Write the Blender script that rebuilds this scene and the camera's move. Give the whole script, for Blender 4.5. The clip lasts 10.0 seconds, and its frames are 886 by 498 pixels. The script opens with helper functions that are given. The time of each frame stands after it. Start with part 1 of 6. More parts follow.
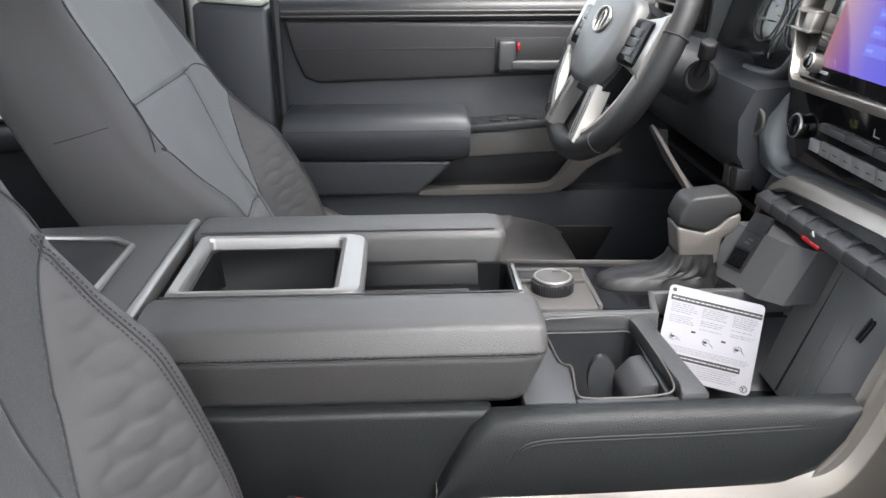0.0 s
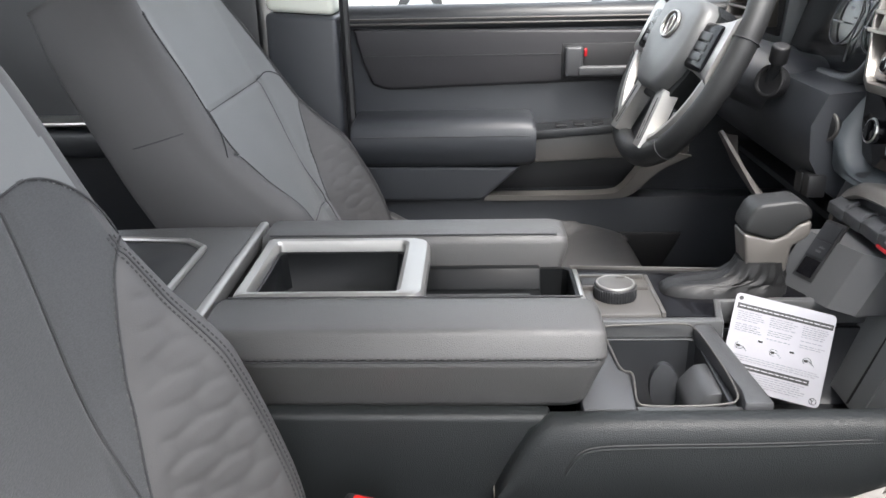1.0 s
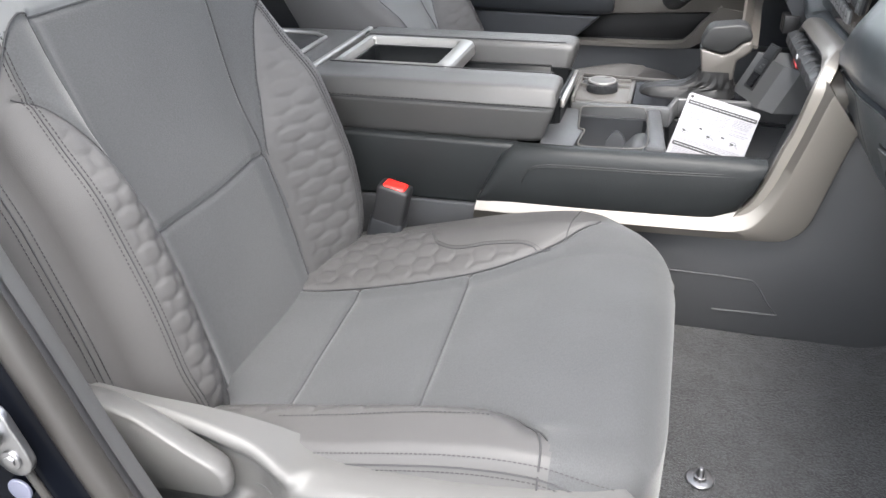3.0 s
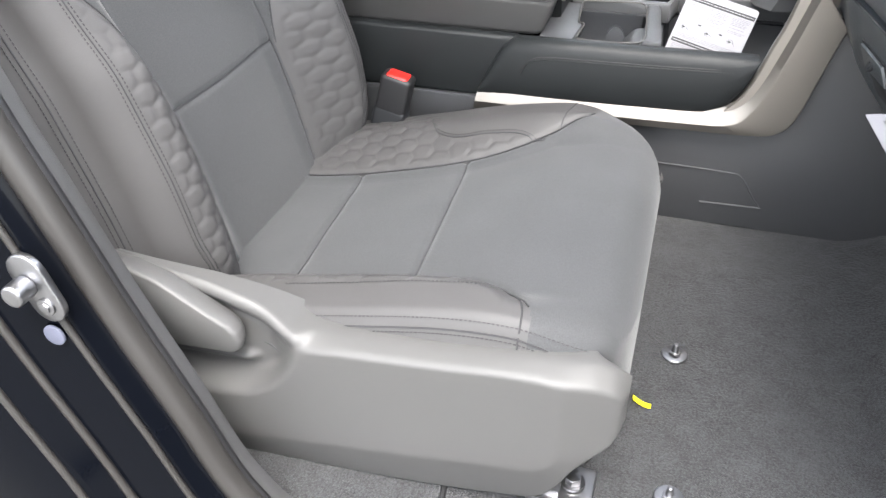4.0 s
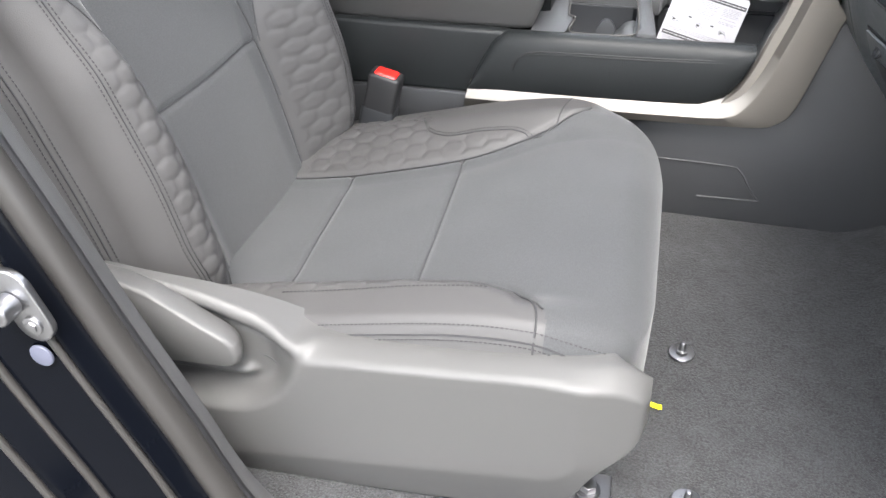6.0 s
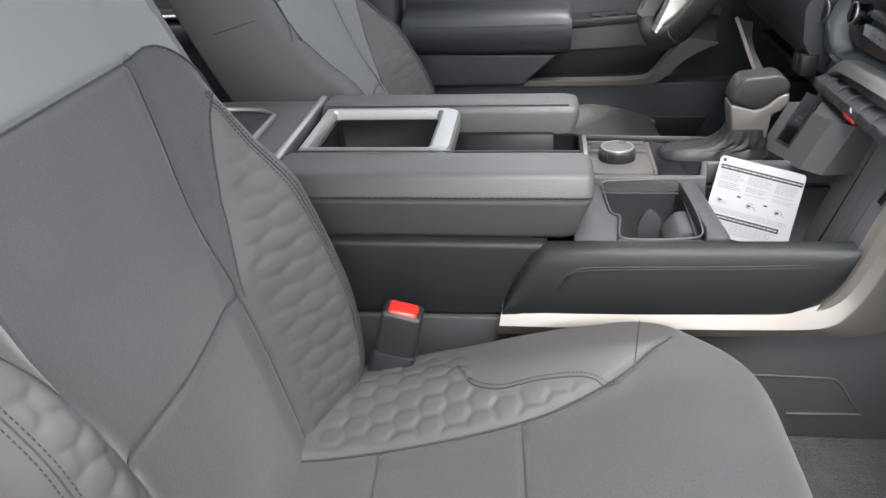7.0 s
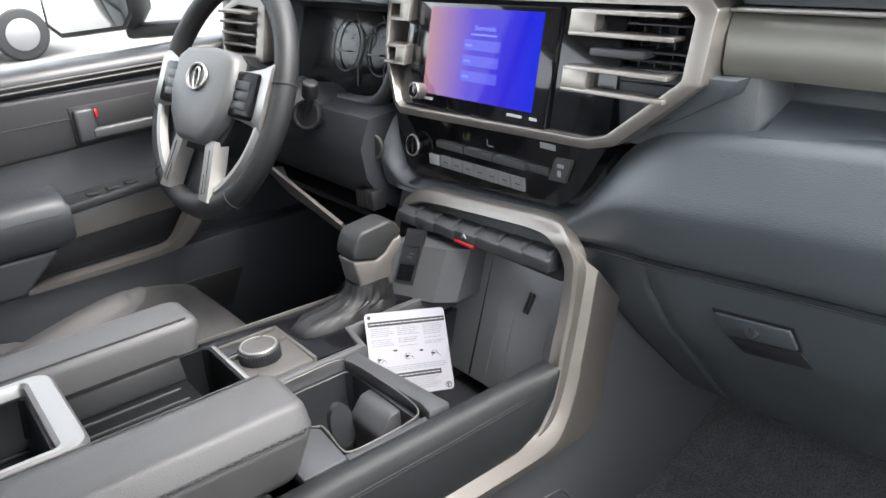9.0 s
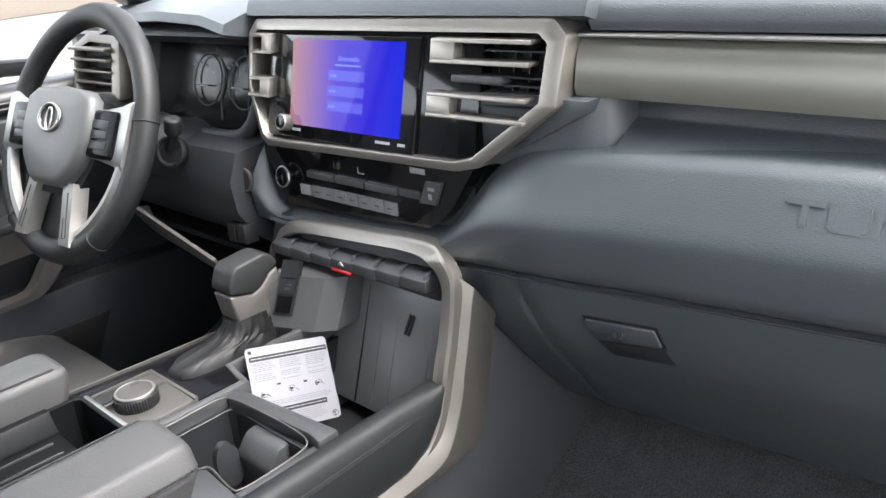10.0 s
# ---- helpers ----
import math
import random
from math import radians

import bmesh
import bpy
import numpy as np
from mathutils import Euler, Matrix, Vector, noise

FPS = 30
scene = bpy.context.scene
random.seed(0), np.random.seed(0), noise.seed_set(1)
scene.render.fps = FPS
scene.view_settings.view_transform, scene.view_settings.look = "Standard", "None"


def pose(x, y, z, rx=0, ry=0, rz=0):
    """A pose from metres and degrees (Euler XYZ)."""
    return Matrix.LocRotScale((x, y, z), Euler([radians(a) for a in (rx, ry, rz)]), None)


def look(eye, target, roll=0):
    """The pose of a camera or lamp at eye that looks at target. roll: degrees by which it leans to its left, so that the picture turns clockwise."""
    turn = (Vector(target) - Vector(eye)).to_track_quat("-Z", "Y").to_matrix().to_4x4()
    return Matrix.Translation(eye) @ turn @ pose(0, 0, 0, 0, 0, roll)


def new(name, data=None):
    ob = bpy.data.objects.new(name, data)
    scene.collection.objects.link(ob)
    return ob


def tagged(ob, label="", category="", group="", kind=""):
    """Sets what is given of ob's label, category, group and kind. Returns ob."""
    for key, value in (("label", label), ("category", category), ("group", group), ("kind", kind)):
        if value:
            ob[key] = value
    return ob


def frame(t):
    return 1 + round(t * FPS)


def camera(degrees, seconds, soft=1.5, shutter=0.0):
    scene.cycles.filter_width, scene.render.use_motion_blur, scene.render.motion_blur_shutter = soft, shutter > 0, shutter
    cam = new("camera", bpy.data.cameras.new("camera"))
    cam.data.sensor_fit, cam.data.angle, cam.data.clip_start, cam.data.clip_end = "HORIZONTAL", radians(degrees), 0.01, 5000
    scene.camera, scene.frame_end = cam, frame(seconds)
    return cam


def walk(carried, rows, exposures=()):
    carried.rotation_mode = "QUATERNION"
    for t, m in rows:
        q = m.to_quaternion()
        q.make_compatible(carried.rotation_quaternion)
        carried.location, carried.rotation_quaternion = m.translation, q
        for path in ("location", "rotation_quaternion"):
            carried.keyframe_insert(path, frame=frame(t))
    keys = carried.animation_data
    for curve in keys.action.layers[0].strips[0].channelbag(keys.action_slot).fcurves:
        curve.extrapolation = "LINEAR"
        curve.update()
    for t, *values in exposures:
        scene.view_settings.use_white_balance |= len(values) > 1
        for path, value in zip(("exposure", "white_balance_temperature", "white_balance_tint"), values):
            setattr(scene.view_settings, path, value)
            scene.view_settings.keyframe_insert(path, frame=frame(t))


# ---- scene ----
cam = camera(57.0, 10.0)
PATH = [
    (0, look((0.235, -0.803, 0.664), (0.302, 0.592, 0.117), -0.1)),
    (0.5, look((0.231, -0.811, 0.663), (0.194, 0.588, 0.123), -0.8)),
    (1, look((0.242, -0.811, 0.665), (0.184, 0.589, 0.130), -1.3)),
    (1.5, look((0.256, -0.825, 0.662), (0.162, 0.572, 0.123), -2.1)),
    (2, look((0.290, -0.890, 0.654), (0.083, 0.484, 0.089), -2.8)),
    (2.5, look((0.371, -1.095, 0.646), (0.034, 0.229, 0.028), -2.4)),
    (3, look((0.510, -1.236, 0.668), (0.138, 0.035, -0.036), -1.3)),
    (3.2, look((0.549, -1.264, 0.673), (0.162, -0.023, -0.075), -1.4)),
    (4.3, look((0.542, -1.295, 0.675), (0.185, -0.123, -0.190), -0.2)),
    (4.5, look((0.544, -1.298, 0.675), (0.190, -0.128, -0.195), 0.0)),
    (5, look((0.554, -1.304, 0.671), (0.213, -0.138, -0.209), 0.7)),
    (5.2, look((0.553, -1.304, 0.667), (0.216, -0.136, -0.212), 0.6)),
    (6.3, look((0.465, -1.224, 0.654), (0.066, 0.415, -0.421), -1.4)),
    (6.5, look((0.436, -1.159, 0.660), (0.149, 0.102, -0.100), -2.0)),
    (7, look((0.301, -1.004, 0.687), (0.124, 0.315, -0.005), -2.8)),
    (7.5, look((0.187, -0.914, 0.702), (0.185, 0.441, 0.057), -2.9)),
    (8, look((0.157, -0.838, 0.694), (0.321, 0.527, 0.095), -3.1)),
    (8.5, look((0.143, -0.771, 0.709), (0.652, 0.517, 0.132), -3.1)),
    (9, look((0.106, -0.758, 0.735), (0.901, 0.378, 0.162), -5.3)),
    (9.5, look((0.095, -0.772, 0.738), (1.039, 0.254, 0.186), -5.7)),
    (10, look((0.094, -0.768, 0.739), (1.075, 0.226, 0.191), -5.6)),
]
walk(cam, PATH, [(0.0, 2.85), (2.0, 3.0), (2.5, 3.1), (3.0, 3.16), (4.3, 3.12), (5.2, 3.12), (6.5, 3.08), (7.0, 2.78), (7.5, 2.78), (8.0, 2.9), (8.5, 3.0), (9.0, 2.98), (10.0, 3.0)])

# ---- world, sun and exposure ----
world = bpy.data.worlds.new("sky")
scene.world = world
world.use_nodes = True
wn, wl = world.node_tree.nodes, world.node_tree.links
sky = wn.new("ShaderNodeTexSky")
sky.sky_type, sky.sun_disc = "NISHITA", False
sky.sun_elevation, sky.sun_rotation = radians(63.4), radians(158)
sky.air_density, sky.dust_density, sky.altitude = 1.0, 3.0, 0
hazy = wn.new("ShaderNodeHueSaturation")
hazy.inputs["Saturation"].default_value = 0.28
wl.new(sky.outputs[0], hazy.inputs["Color"])
wl.new(hazy.outputs[0], wn["Background"].inputs[0])
wn["Background"].inputs[1].default_value = 0.15

sun = new("sun", bpy.data.lights.new("sun", "SUN"))
sun.data.energy, sun.data.angle, sun.data.color = 0.72, radians(28), (1.0, 0.955, 0.90)
sun.matrix_world = look((0, 0, 0), (-0.16, 0.40, -0.86))


# ---- materials ----
def material(name, color, rough=0.6, metal=0.0, bump=0.0, scale=400.0, kind="noise", vary=0.12, coat=0.0, spec=0.5, stains=14.0, bump_size=0.001, sheen=0.0, speckle=0.0, grain=0.5):
    m = bpy.data.materials.new(name)
    m.use_nodes = True
    n, l = m.node_tree.nodes, m.node_tree.links
    b = n["Principled BSDF"]
    b.inputs["Roughness"].default_value = rough
    b.inputs["Metallic"].default_value = metal
    b.inputs["Specular IOR Level"].default_value = spec
    b.inputs["Coat Weight"].default_value = coat
    b.inputs["Sheen Weight"].default_value = sheen
    co = n.new("ShaderNodeTexCoord")
    big = n.new("ShaderNodeTexNoise")
    big.inputs["Scale"].default_value, big.inputs["Detail"].default_value = stains, 5
    fine = n.new("ShaderNodeTexNoise")
    fine.inputs["Scale"].default_value, fine.inputs["Detail"].default_value = scale, 3
    l.new(co.outputs["Object"], big.inputs["Vector"])
    l.new(co.outputs["Object"], fine.inputs["Vector"])
    mix = n.new("ShaderNodeMixRGB")
    mix.inputs[1].default_value = (*[c * (1 - vary) for c in color], 1)
    mix.inputs[2].default_value = (*[min(1, c * (1 + vary)) for c in color], 1)
    half = n.new("ShaderNodeMath")
    half.operation = "MULTIPLY_ADD"
    half.inputs[1].default_value = 1 - grain
    l.new(big.outputs[0], half.inputs[0])
    scaled = n.new("ShaderNodeMath")
    scaled.operation = "MULTIPLY"
    scaled.inputs[1].default_value = grain
    l.new(fine.outputs[0], scaled.inputs[0])
    l.new(scaled.outputs[0], half.inputs[2])
    if speckle:
        sp = n.new("ShaderNodeMapRange")
        sp.inputs[1].default_value, sp.inputs[2].default_value = 0.5 - speckle, 0.5 + speckle
        l.new(half.outputs[0], sp.inputs[0])
        l.new(sp.outputs[0], mix.inputs[0])
    else:
        l.new(half.outputs[0], mix.inputs[0])
    l.new(mix.outputs[0], b.inputs["Base Color"])
    rr = n.new("ShaderNodeMapRange")
    rr.inputs[3].default_value, rr.inputs[4].default_value = max(0.02, rough - 0.07), min(1, rough + 0.07)
    l.new(big.outputs[0], rr.inputs[0])
    l.new(rr.outputs[0], b.inputs["Roughness"])
    if bump:
        bp = n.new("ShaderNodeBump")
        bp.inputs["Strength"].default_value = bump
        bp.inputs["Distance"].default_value = bump_size
        if kind == "leather":
            v = n.new("ShaderNodeTexVoronoi")
            v.inputs["Scale"].default_value = scale
            l.new(co.outputs["Object"], v.inputs["Vector"])
            l.new(v.outputs["Distance"], bp.inputs["Height"])
        elif kind == "weave":
            stretch = n.new("ShaderNodeMapping")
            stretch.inputs["Scale"].default_value = (scale, scale * 0.34, scale)
            l.new(co.outputs["Object"], stretch.inputs["Vector"])
            c = n.new("ShaderNodeTexNoise")
            c.inputs["Scale"].default_value, c.inputs["Detail"].default_value = 1.0, 1
            l.new(stretch.outputs[0], c.inputs["Vector"])
            l.new(c.outputs[0], bp.inputs["Height"])
            shade = n.new("ShaderNodeMapRange")
            shade.inputs[1].default_value, shade.inputs[2].default_value = 0.3, 0.7
            shade.inputs[3].default_value, shade.inputs[4].default_value = 0.88, 1.14
            l.new(c.outputs[0], shade.inputs[0])
            thread = n.new("ShaderNodeMixRGB")
            thread.blend_type = "MULTIPLY"
            thread.inputs[0].default_value = 1.0
            l.new(mix.outputs[0], thread.inputs[1])
            l.new(shade.outputs[0], thread.inputs[2])
            l.new(thread.outputs[0], b.inputs["Base Color"])
        else:
            l.new(fine.outputs[0], bp.inputs["Height"])
        l.new(bp.outputs[0], b.inputs["Normal"])
    return m


FABRIC = material("seat fabric", (0.040, 0.0412, 0.0428), 0.80, bump=0.25, scale=1000, kind="weave", vary=0.11, spec=0.4, sheen=0.17, speckle=0.2, grain=0.6)
FABRIC_UP = material("upper seat fabric", (0.112, 0.115, 0.116), 0.72, bump=0.14, scale=900, vary=0.07, sheen=0.15)
BOLSTER = material("bolster leatherette", (0.054, 0.0525, 0.0525), 0.56, bump=0.14, scale=1100, kind="leather", vary=0.08, spec=0.38)
SEAM = material("dark seam", (0.030, 0.030, 0.032), 0.85)
THREAD = material("stitching thread", (0.013, 0.013, 0.014), 0.7)
LEATHER = material("console leatherette", (0.060, 0.0590, 0.0585), 0.46, bump=0.30, scale=900, kind="leather", vary=0.10, spec=0.5)
SOFT = material("soft dark leatherette", (0.0135, 0.0150, 0.0158), 0.40, bump=0.30, scale=900, kind="leather", vary=0.14, spec=0.22)
PLASTIC = material("grained grey plastic", (0.038, 0.039, 0.0415), 0.42, bump=0.14, scale=1400, kind="leather", vary=0.08, spec=0.45)
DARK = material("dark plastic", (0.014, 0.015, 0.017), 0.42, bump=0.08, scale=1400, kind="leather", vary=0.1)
DASH = material("dash slate soft plastic", (0.045, 0.0528, 0.0585), 0.34, bump=0.26, scale=850, kind="leather", vary=0.10, spec=0.9)
DOORP = material("door slate plastic", (0.027, 0.0295, 0.034), 0.48, bump=0.08, scale=1300, kind="leather", vary=0.08)
DOORU = material("door upper fabric panel", (0.016, 0.0152, 0.0175), 0.6, bump=0.1, scale=900, vary=0.08)
BLACK = material("black rubber", (0.009, 0.009, 0.010), 0.55, bump=0.1, scale=400)
GLOSS = material("piano black", (0.005, 0.005, 0.006), 0.08, coat=0.3, vary=0.02, spec=0.4)
SILVER = material("champagne metallic trim", (0.205, 0.189, 0.170), 0.38, metal=0.85, bump=0.03, scale=1500, vary=0.05)
SATIN = material("satin silver", (0.46, 0.45, 0.43), 0.34, metal=0.9, bump=0.02, scale=1200, vary=0.05)
PEWTER = material("brushed pewter panel", (0.25, 0.245, 0.215), 0.36, metal=0.75, bump=0.03, scale=1200, vary=0.05)
TAUPE = material("taupe painted plastic", (0.105, 0.097, 0.090), 0.42, metal=0.3, bump=0.05, scale=1400, vary=0.05)
SKIRT = material("seat side plastic", (0.069, 0.068, 0.067), 0.50, bump=0.16, scale=1400, kind="leather", vary=0.06)
CARPET = material("charcoal carpet", (0.026, 0.0268, 0.0285), 0.95, bump=0.8, scale=430, vary=0.75, bump_size=0.004, stains=40, sheen=0.12, speckle=0.14, grain=0.72)
RIM = material("wheel rim leather", (0.017, 0.0175, 0.018), 0.5, bump=0.2, scale=900, kind="leather", vary=0.1, spec=0.35)
# Paler copy of SILVER: the brighter light on stack and arch put into colour.
LIT_SILVER = material("lit champagne trim", (0.31, 0.288, 0.262), 0.36, metal=0.85, bump=0.03, scale=1500, vary=0.05)
KEYCAP = material("pale grey keys", (0.17, 0.17, 0.172), 0.36, vary=0.06)
BOOT = material("gathered boot leather", (0.0065, 0.0065, 0.007), 0.5, bump=0.3, scale=900, kind="leather", vary=0.1, spec=0.4)
SHIFT = material("black shifter panel", (0.004, 0.004, 0.005), 0.20, vary=0.05, spec=0.08)
# Grey raised above the dark plastic: sky sheen put into the base colour.
CHARGER = material("charger back plastic with sheen", (0.125, 0.128, 0.130), 0.30, bump=0.05, scale=1400, vary=0.12, spec=1.0)
TRAYM = material("black tray plastic", (0.006, 0.0065, 0.007), 0.4, bump=0.06, scale=1400, vary=0.1, spec=0.15)
PAINT = material("black car paint", (0.002, 0.0025, 0.004), 0.06, vary=0.02, spec=0.10)
SEAL = material("rubber door seal", (0.026, 0.0245, 0.023), 0.36, bump=0.08, scale=500)
STEEL = material("zinc steel", (0.30, 0.30, 0.31), 0.34, metal=1.0, vary=0.1)
DOORT = material("door trim metallic", (0.075, 0.071, 0.067), 0.42, metal=0.3, vary=0.05)
SPOKE = material("satin grey spoke", (0.33, 0.322, 0.308), 0.40, metal=0.85, bump=0.02, scale=1200, vary=0.06)
RED = material("red buckle plastic", (0.70, 0.02, 0.015), 0.30, vary=0.03)
YELLOW = material("yellow paper tag", (0.80, 0.68, 0.01), 0.6, vary=0.05)
PAPER = material("white card", (0.21, 0.21, 0.232), 0.5, vary=0.02)
INK = material("black print", (0.012, 0.012, 0.014), 0.6)
GREYINK = material("grey print", (0.12, 0.12, 0.135), 0.6)
LABELW = material("pale print", (0.28, 0.285, 0.30), 0.5)
BTN = material("grey buttons", (0.055, 0.056, 0.058), 0.36, vary=0.06)
PALE = material("pale pillar cloth", (0.62, 0.63, 0.56), 0.8, bump=0.1, scale=900, vary=0.04)
HEADLINER = material("grey headliner", (0.45, 0.45, 0.44), 0.9, bump=0.2, scale=500, vary=0.05)
ASPHALT = material("pale concrete lot", (0.14, 0.138, 0.131), 0.9, bump=0.4, scale=60, stains=0.7, vary=0.15, bump_size=0.01)
BRICK = material("tan cladding", (0.20, 0.17, 0.14), 0.8, bump=0.3, scale=30, vary=0.2)
WHITECAR = material("white car paint", (0.72, 0.72, 0.70), 0.25, coat=0.5, vary=0.02)
HUB = material("grey airbag cover", (0.072, 0.073, 0.074), 0.45, bump=0.08, scale=1300, kind="leather", vary=0.06)
PILLAR = material("grey pillar plastic", (0.052, 0.052, 0.053), 0.42, bump=0.1, scale=1300, kind="leather", vary=0.06)
GLASSD = material("dark glass", (0.006, 0.007, 0.008), 0.18, spec=0.25)


def glow(name, color, power):
    m = bpy.data.materials.new(name)
    m.use_nodes = True
    b = m.node_tree.nodes["Principled BSDF"]
    b.inputs["Base Color"].default_value = (0.002, 0.002, 0.002, 1)
    b.inputs["Roughness"].default_value = 0.06
    b.inputs["Specular IOR Level"].default_value = 0.12
    b.inputs["Emission Color"].default_value = (*color, 1)
    b.inputs["Emission Strength"].default_value = power
    return m


def screen_glow():
    m = glow("lit display with reflection", (0.02, 0.04, 0.6), 0.115)
    n, l = m.node_tree.nodes, m.node_tree.links
    co = n.new("ShaderNodeTexCoord")
    sep = n.new("ShaderNodeSeparateXYZ")
    l.new(co.outputs["Object"], sep.inputs[0])
    ramp = n.new("ShaderNodeValToRGB")
    mr = n.new("ShaderNodeMapRange")
    mr.inputs[1].default_value, mr.inputs[2].default_value = 0.12, -0.10
    l.new(sep.outputs["Y"], mr.inputs[0])
    l.new(mr.outputs[0], ramp.inputs[0])
    # The peach left end is a reflection painted into the display's own glow.
    ramp.color_ramp.elements[0].color = (0.50, 0.24, 0.26, 1)
    ramp.color_ramp.elements[1].color = (0.001, 0.020, 0.85, 1)
    e = ramp.color_ramp.elements.new(0.42)
    e.color = (0.07, 0.025, 0.72, 1)
    l.new(ramp.outputs[0], n["Principled BSDF"].inputs["Emission Color"])
    return m


DISPLAY = screen_glow()
BUTTON = glow("display button", (0.09, 0.09, 0.66), 0.16)
WORDS = glow("display words", (0.16, 0.2, 0.8), 0.17)
AMBER = glow("amber digits", (0.75, 0.8, 0.35), 0.012)
HAZARD = material("red hazard lens", (0.35, 0.01, 0.015), 0.25, coat=0.4)


def clear_glass():
    m = bpy.data.materials.new("window glass")
    m.use_nodes = True
    b = m.node_tree.nodes["Principled BSDF"]
    b.inputs["Base Color"].default_value = (0.96, 0.98, 0.97, 1)
    b.inputs["Transmission Weight"].default_value = 1.0
    b.inputs["Roughness"].default_value = 0.0
    b.inputs["IOR"].default_value = 1.02
    return m


GLASS = clear_glass()


# ---- building tools ----
def part(name, bm, mats, parent=None, label="", sharp=38):
    me = bpy.data.meshes.new(name)
    bmesh.ops.recalc_face_normals(bm, faces=bm.faces[:])
    bm.to_mesh(me)
    bm.free()
    for m in (mats if isinstance(mats, (list, tuple)) else [mats]):
        me.materials.append(m)
    me.shade_smooth()
    me.set_sharp_from_angle(angle=radians(sharp))
    ob = new(name, me)
    ob.parent = parent
    if label:
        tagged(ob, label)
    return ob


def thing(name, label, category, at=(0, 0, 0), group="", kind=""):
    ob = new(name)
    ob.empty_display_size = 0.05
    ob.location = at
    tagged(ob, label, category, group, kind)
    return ob


def merged(*bms):
    out = bmesh.new()
    for b in bms:
        me = bpy.data.meshes.new("tmp")
        b.to_mesh(me)
        b.free()
        out.from_mesh(me)
        bpy.data.meshes.remove(me)
    return out


def moved(bm, m):
    bmesh.ops.transform(bm, matrix=m, verts=bm.verts[:])
    return bm


def rbox(lo, hi, r=0.003, seg=2):
    bm = bmesh.new()
    bmesh.ops.create_cube(bm, size=1)
    c = [(a + b) / 2 for a, b in zip(lo, hi)]
    s = [abs(b - a) for a, b in zip(lo, hi)]
    bmesh.ops.transform(bm, matrix=Matrix.Translation(c) @ Matrix.Diagonal((*s, 1)), verts=bm.verts[:])
    r = min(r, min(s) * 0.49)
    if r > 0:
        bmesh.ops.bevel(bm, geom=bm.edges[:], offset=r, segments=seg, affect="EDGES", profile=0.5)
    return bm


def prism(pts, axis, a, b, r=0.0, seg=2):
    """A polygon of points in the plane across axis, drawn out from a to b. Points: the two other axes in order."""
    def put(p, v):
        return {"x": (v, p[0], p[1]), "y": (p[0], v, p[1]), "z": (p[0], p[1], v)}[axis]
    bm = bmesh.new()
    va = [bm.verts.new(put(p, a)) for p in pts]
    vb = [bm.verts.new(put(p, b)) for p in pts]
    n = len(pts)
    bm.faces.new(va)
    bm.faces.new(vb[::-1])
    for i in range(n):
        bm.faces.new((va[i], vb[i], vb[(i + 1) % n], va[(i + 1) % n]))
    bmesh.ops.recalc_face_normals(bm, faces=bm.faces[:])
    if r:
        bmesh.ops.bevel(bm, geom=bm.edges[:], offset=r, segments=seg, affect="EDGES", profile=0.5, clamp_overlap=True)
    return bm


def loft(rings, closed_ring=True, caps=True):
    bm = bmesh.new()
    vs = [[bm.verts.new(p) for p in r] for r in rings]
    for a, b in zip(vs, vs[1:]):
        n = len(a)
        for i in range(n if closed_ring else n - 1):
            bm.faces.new((a[i], a[(i + 1) % n], b[(i + 1) % n], b[i]))
    if caps and closed_ring:
        bm.faces.new(vs[0][::-1])
        bm.faces.new(vs[-1])
    return bm


def spline(pts, n=8):
    """Points on a smooth line through pts."""
    pts = [Vector(p) for p in pts]
    out = []
    for i in range(len(pts) - 1):
        p0, p1, p2, p3 = pts[max(i - 1, 0)], pts[i], pts[i + 1], pts[min(i + 2, len(pts) - 1)]
        for k in range(n):
            t = k / n
            out.append(0.5 * ((2 * p1) + (p2 - p0) * t + (2 * p0 - 5 * p1 + 4 * p2 - p3) * t * t + (3 * p1 - p0 - 3 * p2 + p3) * t ** 3))
    out.append(pts[-1])
    return out


def tube(pts, r, n=8, closed=False, flat=1.0, up=None):
    pts = [Vector(p) for p in pts]
    rings = []
    prev = None
    for i, p in enumerate(pts):
        a = pts[i - 1] if (i or closed) else p
        b = pts[(i + 1) % len(pts)] if (i < len(pts) - 1 or closed) else p
        d = (b - a).normalized()
        ref = Vector(up) if up else (prev if prev else (Vector((0, 0, 1)) if abs(d.z) < 0.9 else Vector((1, 0, 0))))
        s = d.cross(ref).normalized()
        u = s.cross(d).normalized()
        prev = u
        rings.append([p + (s * math.cos(2 * math.pi * k / n) + u * math.sin(2 * math.pi * k / n) * flat) * r for k in range(n)])
    if closed:
        rings.append(rings[0])
        bm = loft(rings, caps=False)
        bmesh.ops.remove_doubles(bm, verts=bm.verts[:], dist=1e-6)
        return bm
    return loft(rings)


def cyl(p, axis, r, h, n=32, bevel=0.0, r2=None):
    bm = bmesh.new()
    bmesh.ops.create_cone(bm, cap_ends=True, segments=n, radius1=r, radius2=r if r2 is None else r2, depth=h)
    if bevel:
        bmesh.ops.bevel(bm, geom=[e for e in bm.edges if len(e.link_faces) == 2 and any(len(f.verts) > 4 for f in e.link_faces)],
                        offset=bevel, segments=3, affect="EDGES", profile=0.5)
    q = Vector((0, 0, 1)).rotation_difference(Vector(axis).normalized()).to_matrix().to_4x4()
    return moved(bm, Matrix.Translation(p) @ q)


